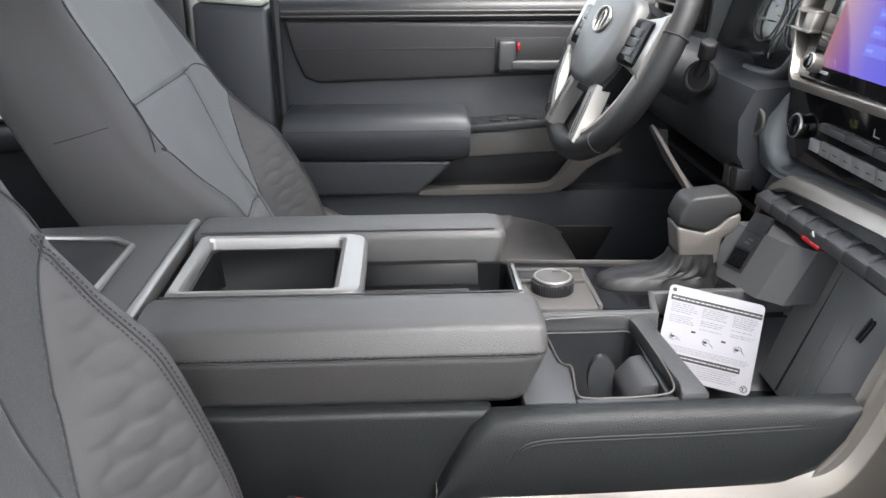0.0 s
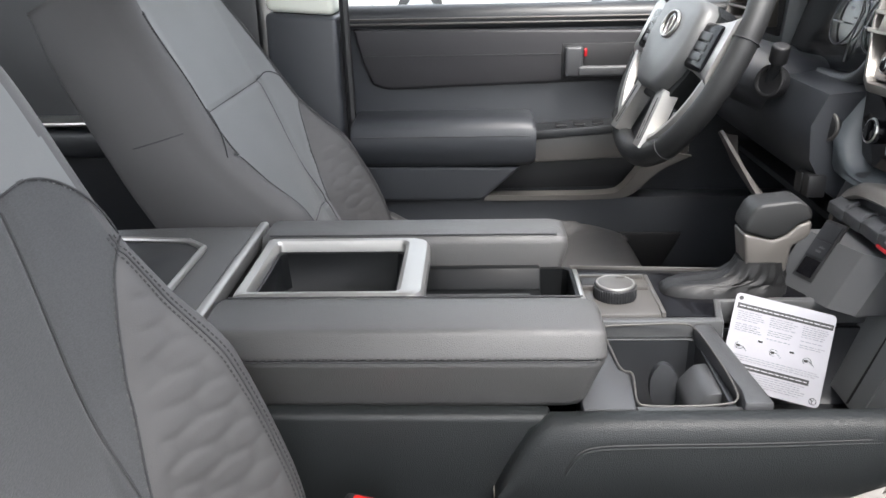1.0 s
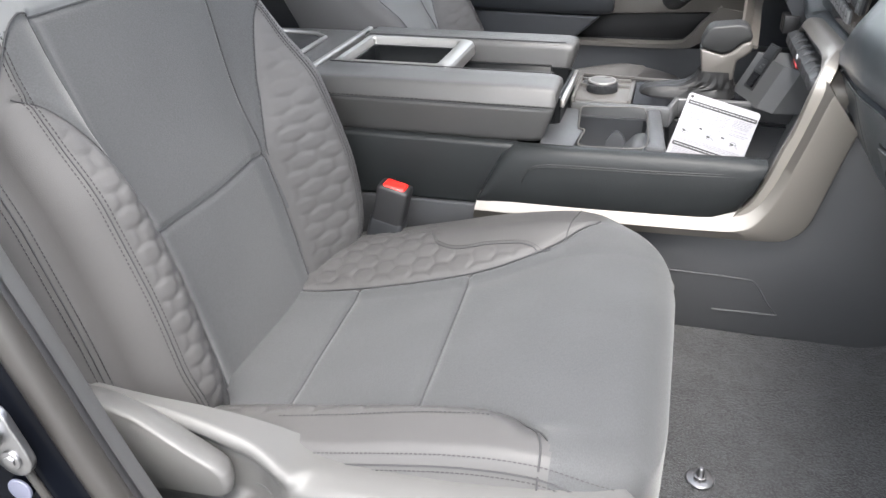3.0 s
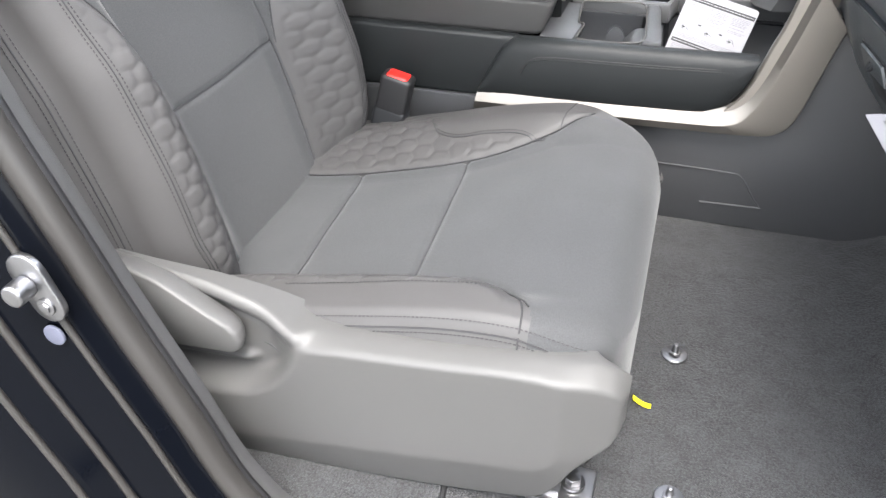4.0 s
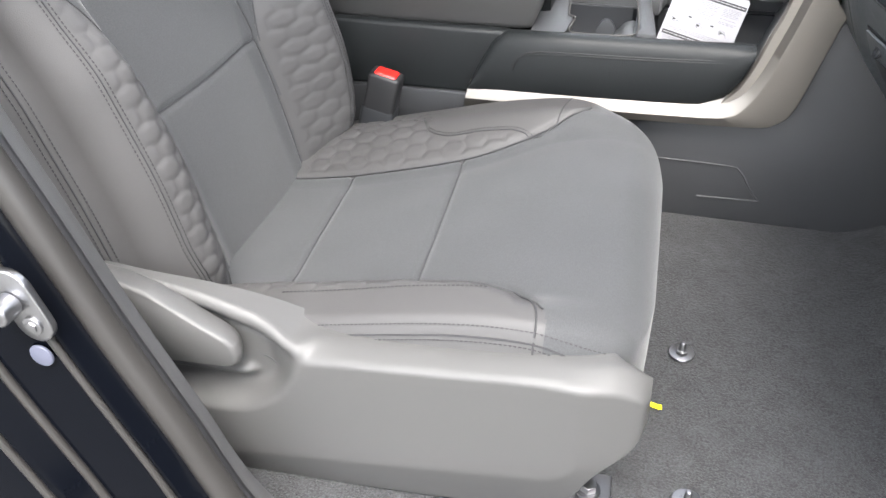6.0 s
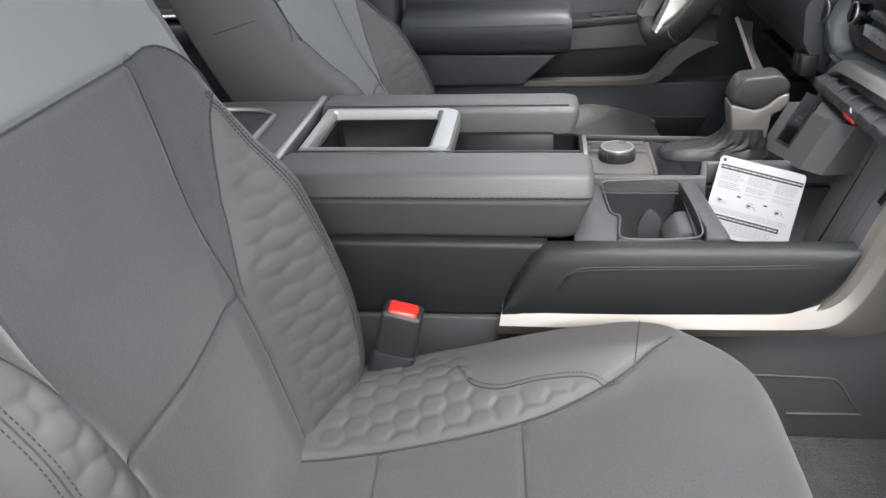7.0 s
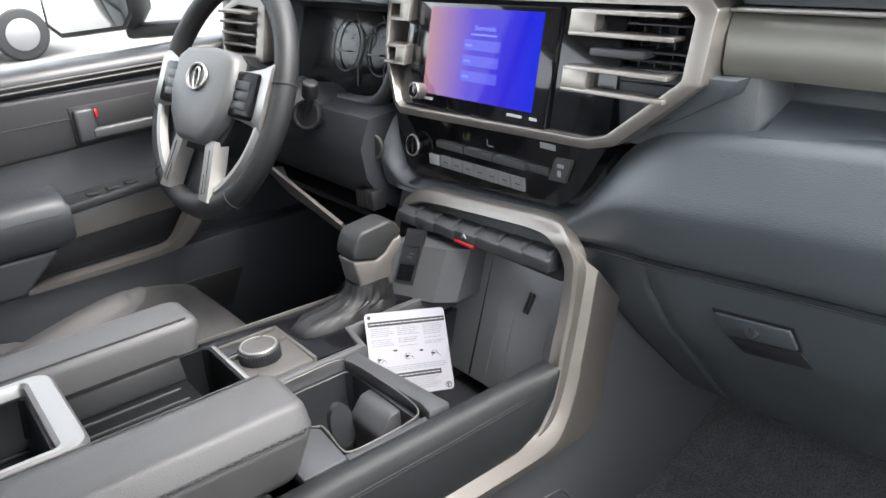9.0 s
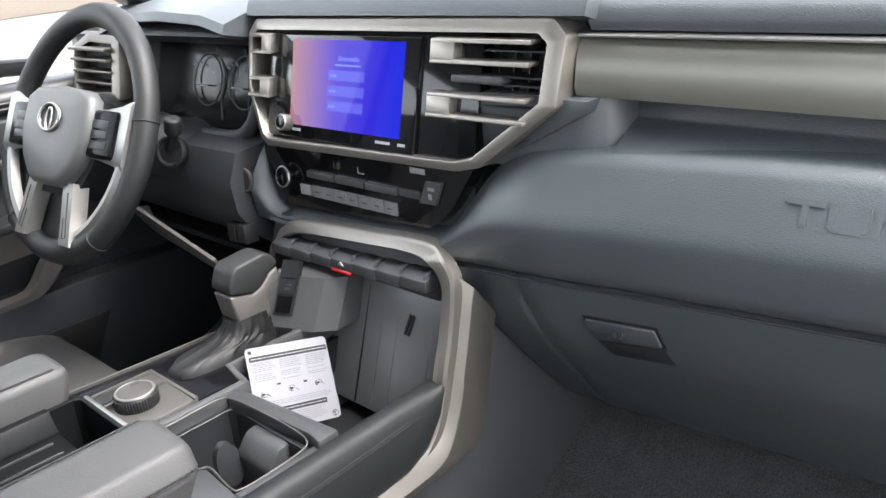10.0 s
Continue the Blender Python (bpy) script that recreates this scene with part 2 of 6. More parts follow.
def ring(p, axis, r, tube_r, n=40, k=8):
    bm = tube([(r * math.cos(2 * math.pi * i / n), r * math.sin(2 * math.pi * i / n), 0) for i in range(n)], tube_r, k, closed=True, up=(0, 0, 1))
    q = Vector((0, 0, 1)).rotation_difference(Vector(axis).normalized()).to_matrix().to_4x4()
    return moved(bm, Matrix.Translation(p) @ q)


def sheet(fn, nu, nv):
    """A grid from fn(u, v), u and v from 0 to 1."""
    bm = bmesh.new()
    vs = [[bm.verts.new(fn(i / nu, j / nv)) for j in range(nv + 1)] for i in range(nu + 1)]
    for i in range(nu):
        for j in range(nv):
            bm.faces.new((vs[i][j], vs[i + 1][j], vs[i + 1][j + 1], vs[i][j + 1]))
    return bm


def band(rows, thick, normal_flip=1):
    """A strip with thickness: rows are pairs of points, one on each edge."""
    bm = bmesh.new()
    top = [[bm.verts.new(p) for p in r] for r in rows]
    for a, b in zip(top, top[1:]):
        for i in range(len(a) - 1):
            bm.faces.new((a[i], a[i + 1], b[i + 1], b[i]))
    bmesh.ops.recalc_face_normals(bm, faces=bm.faces[:])
    bmesh.ops.solidify(bm, geom=bm.faces[:], thickness=thick * normal_flip)
    return bm


def frame_yz(outer, inner, xf, depth, lean):
    """A picture-frame ring in the y-z plane; x leans back with height."""
    bm = bmesh.new()
    def v(p, d):
        return bm.verts.new((xf + lean * (p[1] - 0.495) + d, p[0], p[1]))
    n = len(outer)
    of, inf = [v(p, 0.004) for p in outer], [v(p, 0) for p in inner]
    ob_, ib = [v(p, depth) for p in outer], [v(p, depth) for p in inner]
    for i in range(n):
        j = (i + 1) % n
        bm.faces.new((of[i], of[j], inf[j], inf[i]))
        bm.faces.new((of[i], ob_[i], ob_[j], of[j]))
        bm.faces.new((inf[i], inf[j], ib[j], ib[i]))
        bm.faces.new((ob_[i], ib[i], ib[j], ob_[j]))
    bmesh.ops.recalc_face_normals(bm, faces=bm.faces[:])
    bmesh.ops.bevel(bm, geom=bm.edges[:], offset=0.0018, segments=2, affect="EDGES", profile=0.5, clamp_overlap=True)
    return bm


def words(body, size):
    """Flat lettering in the built-in font, as a mesh in its own x-y plane."""
    cu = bpy.data.curves.new("lettering", "FONT")
    cu.body, cu.size, cu.extrude = body, size, 0.0003
    ob = bpy.data.objects.new("lettering", cu)
    me = bpy.data.meshes.new_from_object(ob)
    bm = bmesh.new()
    bm.from_mesh(me)
    bpy.data.objects.remove(ob)
    bpy.data.curves.remove(cu)
    bpy.data.meshes.remove(me)
    return bm


def stitches(pts, length=0.0028, gap=0.0017, r=0.0008):
    """Short raised threads along a line."""
    pts = [Vector(p) for p in pts]
    bms = bmesh.new()
    run, on, seg = 0.0, True, []
    left = length
    p = pts[0]
    seg = [p]
    for q in pts[1:]:
        d = (q - p).length
        while d > left:
            p = p + (q - p) * (left / d)
            if on:
                seg.append(p)
                a, b = seg[0], seg[-1]
                w = (b - a).normalized()
                s = w.cross(Vector((0, 0, 1)))
                s = s.normalized() if s.length > 0.1 else Vector((0, 1, 0))
                u = s.cross(w)
                ring_a = [bms.verts.new(a + (s * c + u * e) * r) for c, e in ((1, 0), (0, 1), (-1, 0), (0, -1))]
                ring_b = [bms.verts.new(b + (s * c + u * e) * r) for c, e in ((1, 0), (0, 1), (-1, 0), (0, -1))]
                for i in range(4):
                    bms.faces.new((ring_a[i], ring_a[(i + 1) % 4], ring_b[(i + 1) % 4], ring_b[i]))
            on = not on
            left = length if on else gap
            seg = [p]
            d = (q - p).length
        left -= d
        p = q
    return bms


def smooth(a, b, x):
    t = min(1, max(0, (x - a) / (b - a)))
    return t * t * (3 - 2 * t)


def lerp_table(table, x):
    """A smooth curve through the table's pairs."""
    n = len(table)
    if x <= table[0][0]:
        return table[0][1]
    if x >= table[-1][0]:
        return table[-1][1]
    i = 0
    while table[i + 1][0] < x:
        i += 1
    def slope(k):
        if k <= 0 or k >= n - 1:
            return 0.0 if k <= 0 else (table[-1][1] - table[-2][1]) / (table[-1][0] - table[-2][0])
        a = (table[k][1] - table[k - 1][1]) / (table[k][0] - table[k - 1][0])
        b = (table[k + 1][1] - table[k][1]) / (table[k + 1][0] - table[k][0])
        return 0.0 if a * b <= 0 else 2 * a * b / (a + b)
    h = table[i + 1][0] - table[i][0]
    t = (x - table[i][0]) / h
    y0, y1, m0, m1 = table[i][1], table[i + 1][1], slope(i) * h, slope(i + 1) * h
    return (2 * t ** 3 - 3 * t * t + 1) * y0 + (t ** 3 - 2 * t * t + t) * m0 + (-2 * t ** 3 + 3 * t * t) * y1 + (t ** 3 - t * t) * m1


# ---- floor, body shell and outside ----
def floor_height(x, y):
    """The carpet falls away from the tunnel and climbs to the firewall."""
    return -0.09 * max(0.0, abs(y) - 0.18) + (0.0 if x < 0.80 else 0.9 * (x - 0.80) ** 1.3)


floor = tagged(part("floor", sheet(lambda u, v: (-1.3 + 2.45 * u, -0.80 + 1.62 * v, floor_height(-1.3 + 2.45 * u, -0.80 + 1.62 * v) + 0.002 * noise.noise((u * 40, v * 30, 0))), 120, 80), CARPET),
               "charcoal carpet on the cabin floor", "floor", kind="structure")
tagged(part("ground", sheet(lambda u, v: ((u - 0.5) * 400, (v - 0.5) * 400, -0.62), 8, 8), ASPHALT),
       "pale concrete parking lot", "ground", kind="structure")
tagged(part("roof_panel", rbox((-1.3, -0.72, 1.18), (0.42, 0.72, 1.22), 0.01), HEADLINER), "grey headliner of the cab", "ceiling", kind="structure")
tagged(part("wall_rear", merged(rbox((-1.36, -0.80, 0.0), (-1.30, 0.82, 0.62), 0.01), rbox((-1.36, -0.80, 1.08), (-1.30, 0.82, 1.22), 0.01)), DARK),
       "dark rear wall of the cab below the back window", "wall", kind="structure")
tagged(part("wall_front", rbox((1.10, -0.85, -0.1), (1.16, 0.86, 0.62), 0.01), DARK), "dark firewall behind the dashboard", "wall", kind="structure")


# Unseen panel in place of the open door, added to shade the footwell.
tagged(part("door_stand_in", moved(rbox((0.0, -0.05, -0.30), (1.05, 0.05, 0.62), 0.01), Matrix.Translation((1.02, -0.95, 0)) @ Matrix.Rotation(radians(-66), 4, "Z")), DARK), "unseen dark panel in place of the open door, shading the footwell", "wall", kind="structure")
# Unseen kick panels, added to keep stray light out of both footwells.
tagged(part("wall_kick_driver", rbox((0.95, 0.775, -0.10), (1.12, 0.86, 0.60), 0.01), DARK), "unseen dark kick panel keeping light out of the driver footwell", "wall", kind="structure")
tagged(part("wall_kick", rbox((0.86, -0.83, -0.10), (1.10, -0.79, 0.62), 0.01), DARK), "unseen dark kick panel keeping light out of the footwell", "wall", kind="structure")


# ---- seats ----
Z_INS = ((0.03, 0.095), (0.127, 0.103), (0.281, 0.135), (0.40, 0.168), (0.47, 0.180), (0.53, 0.176), (0.57, 0.165))
Z_BOL = ((0.03, 0.120), (0.12, 0.137), (0.20, 0.156), (0.354, 0.190), (0.42, 0.197), (0.47, 0.193), (0.53, 0.178), (0.57, 0.165))
W_SEAM = ((0.03, 0.100), (0.16, 0.105), (0.28, 0.118), (0.36, 0.145), (0.43, 0.195), (0.47, 0.245))
W_OUT = ((0.03, 0.150), (0.20, 0.155), (0.36, 0.165), (0.40, 0.178), (0.43, 0.205), (0.45, 0.245))
HW_C = ((0.03, 0.245), (0.40, 0.252), (0.445, 0.246), (0.485, 0.230), (0.512, 0.205), (0.532, 0.165), (0.543, 0.11))
P_BOL = ((0.0, 0.050), (0.06, 0.072), (0.17, 0.086), (0.27, 0.080), (0.34, 0.050), (0.40, 0.030), (0.5, 0.022), (0.66, 0.0))
W_BACK = ((0.0, 0.126), (0.2, 0.128), (0.3, 0.134), (0.445, 0.147), (0.66, 0.147))
W_QUILT = ((0.0, 0.128), (0.2, 0.132), (0.28, 0.156), (0.34, 0.177), (0.37, 0.194), (0.39, 0.222))
HW_B = ((0.0, 0.225), (0.1, 0.236), (0.38, 0.236), (0.50, 0.222), (0.58, 0.205), (0.66, 0.17))


def quilt(a, b, long=0.029, short=0.0195):
    """Pillow shape of staggered scallops with narrow creases; a runs along the short side."""
    near = []
    row = round(a / short)
    for r in (row - 1, row, row + 1):
        off = 0.5 * long if r % 2 else 0.0
        k = round((b - off) / long)
        for c in (k - 1, k, k + 1):
            near.append(math.hypot((a - r * short) / short, (b - c * long - off) / long * 1.05))
    near.sort()
    return smooth(0.0, 0.42, near[1] - near[0])


HW_OUT = ((0.03, 0.245), (0.40, 0.252), (0.470, 0.251), (0.505, 0.245), (0.524, 0.230), (0.536, 0.195), (0.543, 0.13))


def half_width(x, w):
    """Half width of the cushion: its outer front corner is squarer than the inner one."""
    return lerp_table(HW_C if w > 0 else HW_OUT, x)


def seam_width(x, w):
    """Half width of the flat centre: the outer bolster stands narrower and steeper than the inner one."""
    return lerp_table(W_SEAM, x) if w > 0 else lerp_table(W_OUT, x)


def cushion_z(x, w):
    z0, zb = lerp_table(Z_INS, x), lerp_table(Z_BOL, x)
    ws, a = seam_width(x, w), abs(w)
    if w > 0:
        rise = smooth(min(ws, 0.17) - 0.03, 0.195, a)
    else:
        rise = smooth(min(ws, 0.19) - 0.008, min(ws, 0.19) + 0.038, a)
        zb -= 0.004
    return z0 + (zb - z0) * rise + 0.006 * math.cos(w * 9) * smooth(0.03, 0.2, x)


def cushion_point(x, w, lift=0.0):
    hw = half_width(x, w)
    front, side_d = max(0.0, (0.546 - x) * 1.2), max(0.0, hw - abs(w))
    k = 1 - min(1, front / 0.060)
    drop = 0.052 * (1 - math.sqrt(max(0, 1 - k * k)))
    k = 1 - min(1, side_d / 0.045)
    round_drop = 0.045 * (1 - math.sqrt(max(0, 1 - k * k)))
    flat_drop = 0.004 * max(0, 1 - side_d / 0.05) + 0.012 * (1 - min(1, side_d / 0.014)) ** 2
    mixing = smooth(0.43, 0.51, x) * (1.0 if w > 0 else 0.45)
    drop = max(drop, round_drop * mixing + flat_drop * (1 - mixing))
    z = cushion_z(x, w) - drop
    ws = seam_width(x, w)
    if w > 0:
        inside = smooth(ws + 0.003, ws + 0.010, w) * smooth(0.232 - 0.074 * smooth(0.205, 0.245, x), 0.215 - 0.068 * smooth(0.205, 0.245, x), w) * smooth(0.05, 0.08, x) * smooth(0.42, 0.40, x + 0.28 * max(0, w - 0.16))
    else:
        inside = smooth(ws + 0.003, ws + 0.010, -w) * smooth(0.204, 0.194, -w) * smooth(0.10, 0.13, x) * smooth(0.40, 0.38, x)
    z += 0.0019 * inside * (quilt(x, w, 0.0225, 0.027) - 0.45)
    for xs in SEAM_X:
        if abs(w) < ws:
            z -= 0.0042 * math.exp(-((x - seam_x(xs, w)) / 0.004) ** 2)
    z -= 0.0045 * math.exp(-((abs(w) - ws) / 0.004) ** 2) * smooth(0.445, 0.43, x)
    z += 0.0012 * noise.noise((x * 14, w * 14, 3.0)) + 0.0016 * noise.noise((x * 6, w * 9, 8.0))
    return x, w, z + lift


SEAM_X = (0.136, 0.286)


def seam_x(xs, w):
    """The cross seams bow a little towards the front."""
    return xs + 0.10 * max(0.0, 0.11 - w) * (0.11 + w) + 0.05 * (0.11 - w)


def plain_point(x, w):
    """The smooth cushion without quilting."""
    px, w, z = cushion_point(x, w)
    ws = seam_width(x, w)
    return px, w, cushion_z(x, w * 0.9) - max(0.0, cushion_z(x, w) - z) * 0.9 + 0.004 * smooth(ws, ws + 0.02, abs(w))


def back_shape(s, w, even):
    """How far the back's front stands out of its plane."""
    wb, hw = lerp_table(W_BACK, s), lerp_table(HW_B, s)
    a = abs(w)
    wq = lerp_table(W_QUILT, s)
    if w > 0 or even:
        n = lerp_table(P_BOL, s) * smooth(min(wq, 0.16) - 0.03, 0.222, a) - 0.006
    else:
        n = 0.66 * lerp_table(P_BOL, s) * (smooth(min(wq, 0.16) - 0.035, 0.178, a) - 0.50 * smooth(0.176, 0.244, a)) - 0.006
    n += 0.012 * math.exp(-((s - 0.16) / 0.12) ** 2) * smooth(0.15, 0.0, a)
    d = min(hw - a, (0.665 - s))
    if d < 0.035:
        k = 1 - max(d, 0) / 0.035
        n -= 0.035 * (1 - math.sqrt(max(0, 1 - k * k)))
    inside = smooth(wq + 0.004, wq + 0.014, a) * smooth(0.203, 0.193, a) * smooth(0.385, 0.37, s) * smooth(0.0, 0.015, s)
    n -= 0.003 * math.exp(-((a - wq) / 0.004) ** 2) * (s < 0.385)
    n += 0.0021 * inside * (quilt(s, a) - 0.45)
    n -= 0.004 * math.exp(-((a - wb) / 0.004) ** 2) * (s < 0.45)
    for s0 in (0.205, 0.445):
        if a < wb + 0.002:
            n -= 0.004 * math.exp(-((s - s0) / 0.004) ** 2)
    n += 0.0015 * noise.noise((s * 11, w * 11, 7.0))
    return n


LEVER = [(0.0, 0.212), (0.040, 0.206), (0.078, 0.194), (0.105, 0.178), (0.130, 0.163), (0.152, 0.151), (0.160, 0.143), (0.163, 0.132), (0.161, 0.122), (0.153, 0.1165), (0.130, 0.1150), (0.090, 0.1125), (0.045, 0.1105), (0.0, 0.109)]
COVER_LOW = ((-0.04, -0.062), (0.136, -0.057), (0.230, -0.056), (0.334, -0.052), (0.430, -0.039), (0.455, -0.034), (0.472, -0.025), (0.488, 0.0), (0.502, 0.033), (0.522, 0.058), (0.534, 0.072), (0.541, 0.088), (0.545, 0.108))
COVER_TOP = ((-0.04, 0.194), (0.053, 0.188), (0.107, 0.181), (0.159, 0.167), (0.189, 0.156), (0.215, 0.146), (0.240, 0.1440), (0.347, 0.152), (0.456, 0.162), (0.505, 0.163), (0.530, 0.157), (0.545, 0.147))
COVER_RIM = ((0.195, 0.120), (0.232, 0.134), (0.347, 0.146), (0.456, 0.156), (0.505, 0.153), (0.530, 0.146), (0.545, 0.136))
SCOOP_LOW = ((-0.04, 0.050), (0.05, 0.052), (0.10, 0.050), (0.150, 0.056), (0.180, 0.072), (0.205, 0.098), (0.226, 0.134))
SCOOP_TOP = ((-0.04, 0.180), (0.06, 0.173), (0.107, 0.165), (0.155, 0.150), (0.190, 0.138), (0.230, 0.130))


def cover_depth(x, z, width, outer):
    """How far the side cover's skin stands out at a place of its outline."""
    lo, hi = lerp_table(COVER_LOW, x), lerp_table(COVER_TOP, x)
    # a flat middle with one rounded corner; outside it the skin turns inwards in a soft facet
    qx, qz = x - 0.457, 0.047 + 0.14 * (x - 0.343) - z
    e = math.hypot(max(qx, 0), max(qz, 0)) - 0.030 + min(max(qx, qz), 0)
    d = width - 0.15 * (e + math.hypot(e, 0.004))
    d -= 0.008 * smooth(0.08, -0.02, x)
    if outer:
        if x > 0.215:
            rim = lerp_table(COVER_RIM, x)
            d -= (0.016 * max(0.0, min(1.0, (z - rim) / max(0.004, hi - rim))) + 0.003 * smooth(rim - 0.005, rim + 0.004, z)) * smooth(0.215, 0.235, x)
        a, b = lerp_table(SCOOP_LOW, x), lerp_table(SCOOP_TOP, x)
        inside = smooth(a - 0.006, a + 0.020, z) * smooth(b + 0.006, b - 0.010, z) * smooth(0.226, 0.176, x)
        d -= 0.026 * inside
        shelf = math.exp(-((z - 0.088 - 0.05 * (x - 0.1)) / 0.006) ** 2) * smooth(0.168, 0.150, x)
        d += 0.010 * shelf * inside
        d -= 0.018 * smooth(b - 0.012, b + 0.004, z) * smooth(0.235, 0.165, x)
    return d


def cover_mesh(put, width, outer):
    nu, nv = (150, 90) if outer else (40, 24)
    def fn(u, v):
        x = -0.04 + 0.585 * min(1.0, u / 0.96)
        lo, hi = lerp_table(COVER_LOW, x), lerp_table(COVER_TOP, x) if outer else min(0.10, lerp_table(COVER_TOP, x))
        t = min(1.0, max(0.0, (v - 0.06) / 0.88))
        z = lo + (hi - lo) * t
        d = cover_depth(x, z, width, outer)
        fold = max(0.0, (0.06 - v) / 0.06, (v - 0.94) / 0.06, (u - 0.96) / 0.04)
        rounded = 0.006 * (1 - min(1.0, min(z - lo, hi - z, 0.545 - x) / 0.008)) ** 2
        return put((x - 0.006 * fold, d - rounded + (0.226 + (0.024 * smooth(0.49, 0.53, x) + 0.032 * smooth(0.27, 0.05, x)) * (v > 0.5) - d) * smooth(0, 1, fold), z))
    return sheet(fn, nu, nv)


def make_seat(name, label, yc, side, recline, dx, dz=0.0, plain=False):
    seat = thing(name, label, "car seat", (0.3 + dx, yc, dz), group="front seats")

    def place(p):
        return Vector((p[0] - 0.3, p[1] * side, p[2]))

    # cushion
    def flank_out(k, w):
        return 1 - 0.03 * k if plain or w > 0 else 1 + 0.065 * math.sin(min(1.0, 2.2 * k) * math.pi / 2) - 0.03 * k
    nu, nv = (110, 110) if plain else (220, 220)
    def cfn(u, v):
        t = (v - 0.5) * 2.3
        if u <= 0.92:
            x, over_x = 0.03 + (0.543 - 0.03) * u / 0.92, 0.0
        else:
            x, over_x = 0.543, (u - 0.92) / 0.08
        hw = half_width(x, t)
        tt = max(-1, min(1, t))
        over = max(0, abs(t) - 1) / 0.15
        p = plain_point(x, tt * hw) if plain else cushion_point(x, tt * hw)
        z, w, px = p[2], p[1], p[0]
        if over > 0 or over_x > 0:
            k = max(over, over_x)
            z = z + (0.045 - z) * k if over_x == 0 else z + (0.112 - z) * min(1.0, max(over * 0.6, over_x) / 0.6)
            w *= flank_out(k, w) if over_x == 0 else 1.0
            w += (0.0032 * math.sin(px * 230) * smooth(0.44, 0.46, px) * smooth(0.53, 0.51, px) * math.sin(min(1, k) * 3.1) if over_x == 0 else 0.0) * (1 if w > 0 else -1)
            px -= 0.016 * over_x * over_x + 0.10 * max(0.0, over_x - 0.6)
        return place((px, w, z))
    bm = sheet(cfn, nu, nv)
    for f in bm.faces:
        c = f.calc_center_median()
        x, w = c.x + 0.3, abs(c.y)
        f.material_index = 1 if plain or (w > seam_width(x, c.y * side) and x < 0.446) else 0
    cushion = part("cushion", bm, [FABRIC, BOLSTER], seat, sharp=70)
    if not plain:
        seams, threads = [], []
        for sg in (1, -1):
            seams.append(tube([place(cushion_point(x, sg * seam_width(x, sg), 0.0018)) for x in np.linspace(0.05, 0.440, 60)], 0.0010, 6))
            def flank(x, down):
                px, w, z = cushion_point(x, sg * half_width(x, sg))
                return place((px, w * (flank_out(max(0.0, down / (z - 0.045)), w) + 0.003), z - down))
            # stitched edge seam, then the tuck of the front flap
            xs_line = np.linspace(0.19, 0.528 if sg < 0 else 0.495, 110)
            dip = [0.002 + 0.040 * smooth(0.490, 0.528, x) ** 1.5 for x in xs_line]
            seams.append(tube([flank(x, d) for x, d in zip(xs_line, dip)], 0.0009, 6))
            threads.append(stitches([flank(x, d + 0.0045) for x, d in zip(xs_line, dip)]))
            threads.append(stitches([place(cushion_point(x, sg * (half_width(x, sg) - 0.004), 0.0006)) for x in xs_line if x < 0.51]))
            seams.append(tube([flank(0.437, d) for d in np.linspace(0.0, 0.06, 8)], 0.0010, 6))
            if sg < 0:
                # rounded front end of the outer bolster panel
                seams.append(tube([place(cushion_point(0.437 - 0.030 * (1 - k) ** 2.4, -(0.188 + 0.062 * k), 0.0008)) for k in np.linspace(0, 1, 24)], 0.0010, 6))
                threads.append(stitches([place(cushion_point(x, -0.203, 0.0006)) for x in np.linspace(0.17, 0.385, 60)]))
                # tucked rear corner of the outer bolster
                tuck = [place((x, -(0.246 + 0.008 * k), cushion_point(x, -0.246)[2] - d)) for x, d, k in ((0.118, 0.008, 1.0), (0.150, 0.012, 1.6), (0.178, 0.022, 2.0), (0.196, 0.040, 2.6))]
                seams.append(tube(spline(tuck, 6), 0.0012, 6))
            else:
                lip = spline([(0.212, 0.192, 0), (0.230, 0.164, 0), (0.262, 0.153, 0), (0.30, 0.157, 0), (0.345, 0.157, 0), (0.372, 0.148, 0), (0.384, 0.150, 0)], 10)
                seams.append(tube([place(cushion_point(p[0], p[1], 0.0006)) for p in lip], 0.0008, 6))
                threads.append(stitches([place(cushion_point(p[0], p[1] + 0.004, 0.0006)) for p in lip]))
                seams.append(tube([place(cushion_point(0.400 + 0.012 * k, 0.170 + 0.075 * k, 0.0006)) for k in np.linspace(0, 1, 16)], 0.0008, 6))
        for xs in SEAM_X:
            wo, wi = seam_width(xs, -1), seam_width(xs, 1)
            seams.append(tube([place(cushion_point(seam_x(xs, w), w, 0.0012)) for w in np.linspace(-wo, wi, 40)], 0.0008, 6))
        part("seam", merged(*seams), SEAM, cushion)
        tagged(part("stitching", merged(*threads), THREAD, cushion), kind="stuff")

    # backrest
    def back_local(s, w):
        return back_shape(s, w, plain)
    cr, sr = math.cos(radians(recline)), math.sin(radians(recline))
    def bplace(s, w, n):
        return place((0.062 - sr * s + cr * n, w, 0.085 + cr * s + sr * n))
    def yoke_line(a):
        """Lower edge of the plain upper cloth: straight in the middle, drooping over the bolsters."""
        k = max(0.0, (a - 0.147) / 0.079)
        return 0.446 + 0.012 * math.sin(min(1.0, k) * math.pi) - 0.060 * k * k
    ns, nw = (200, 250) if plain else (230, 290)
    def rear_n(s):
        return -0.095 - 0.075 * max(0.0, s)
    def bulge(s, sg):
        """The outer flank swells and tucks in again at its lower hem."""
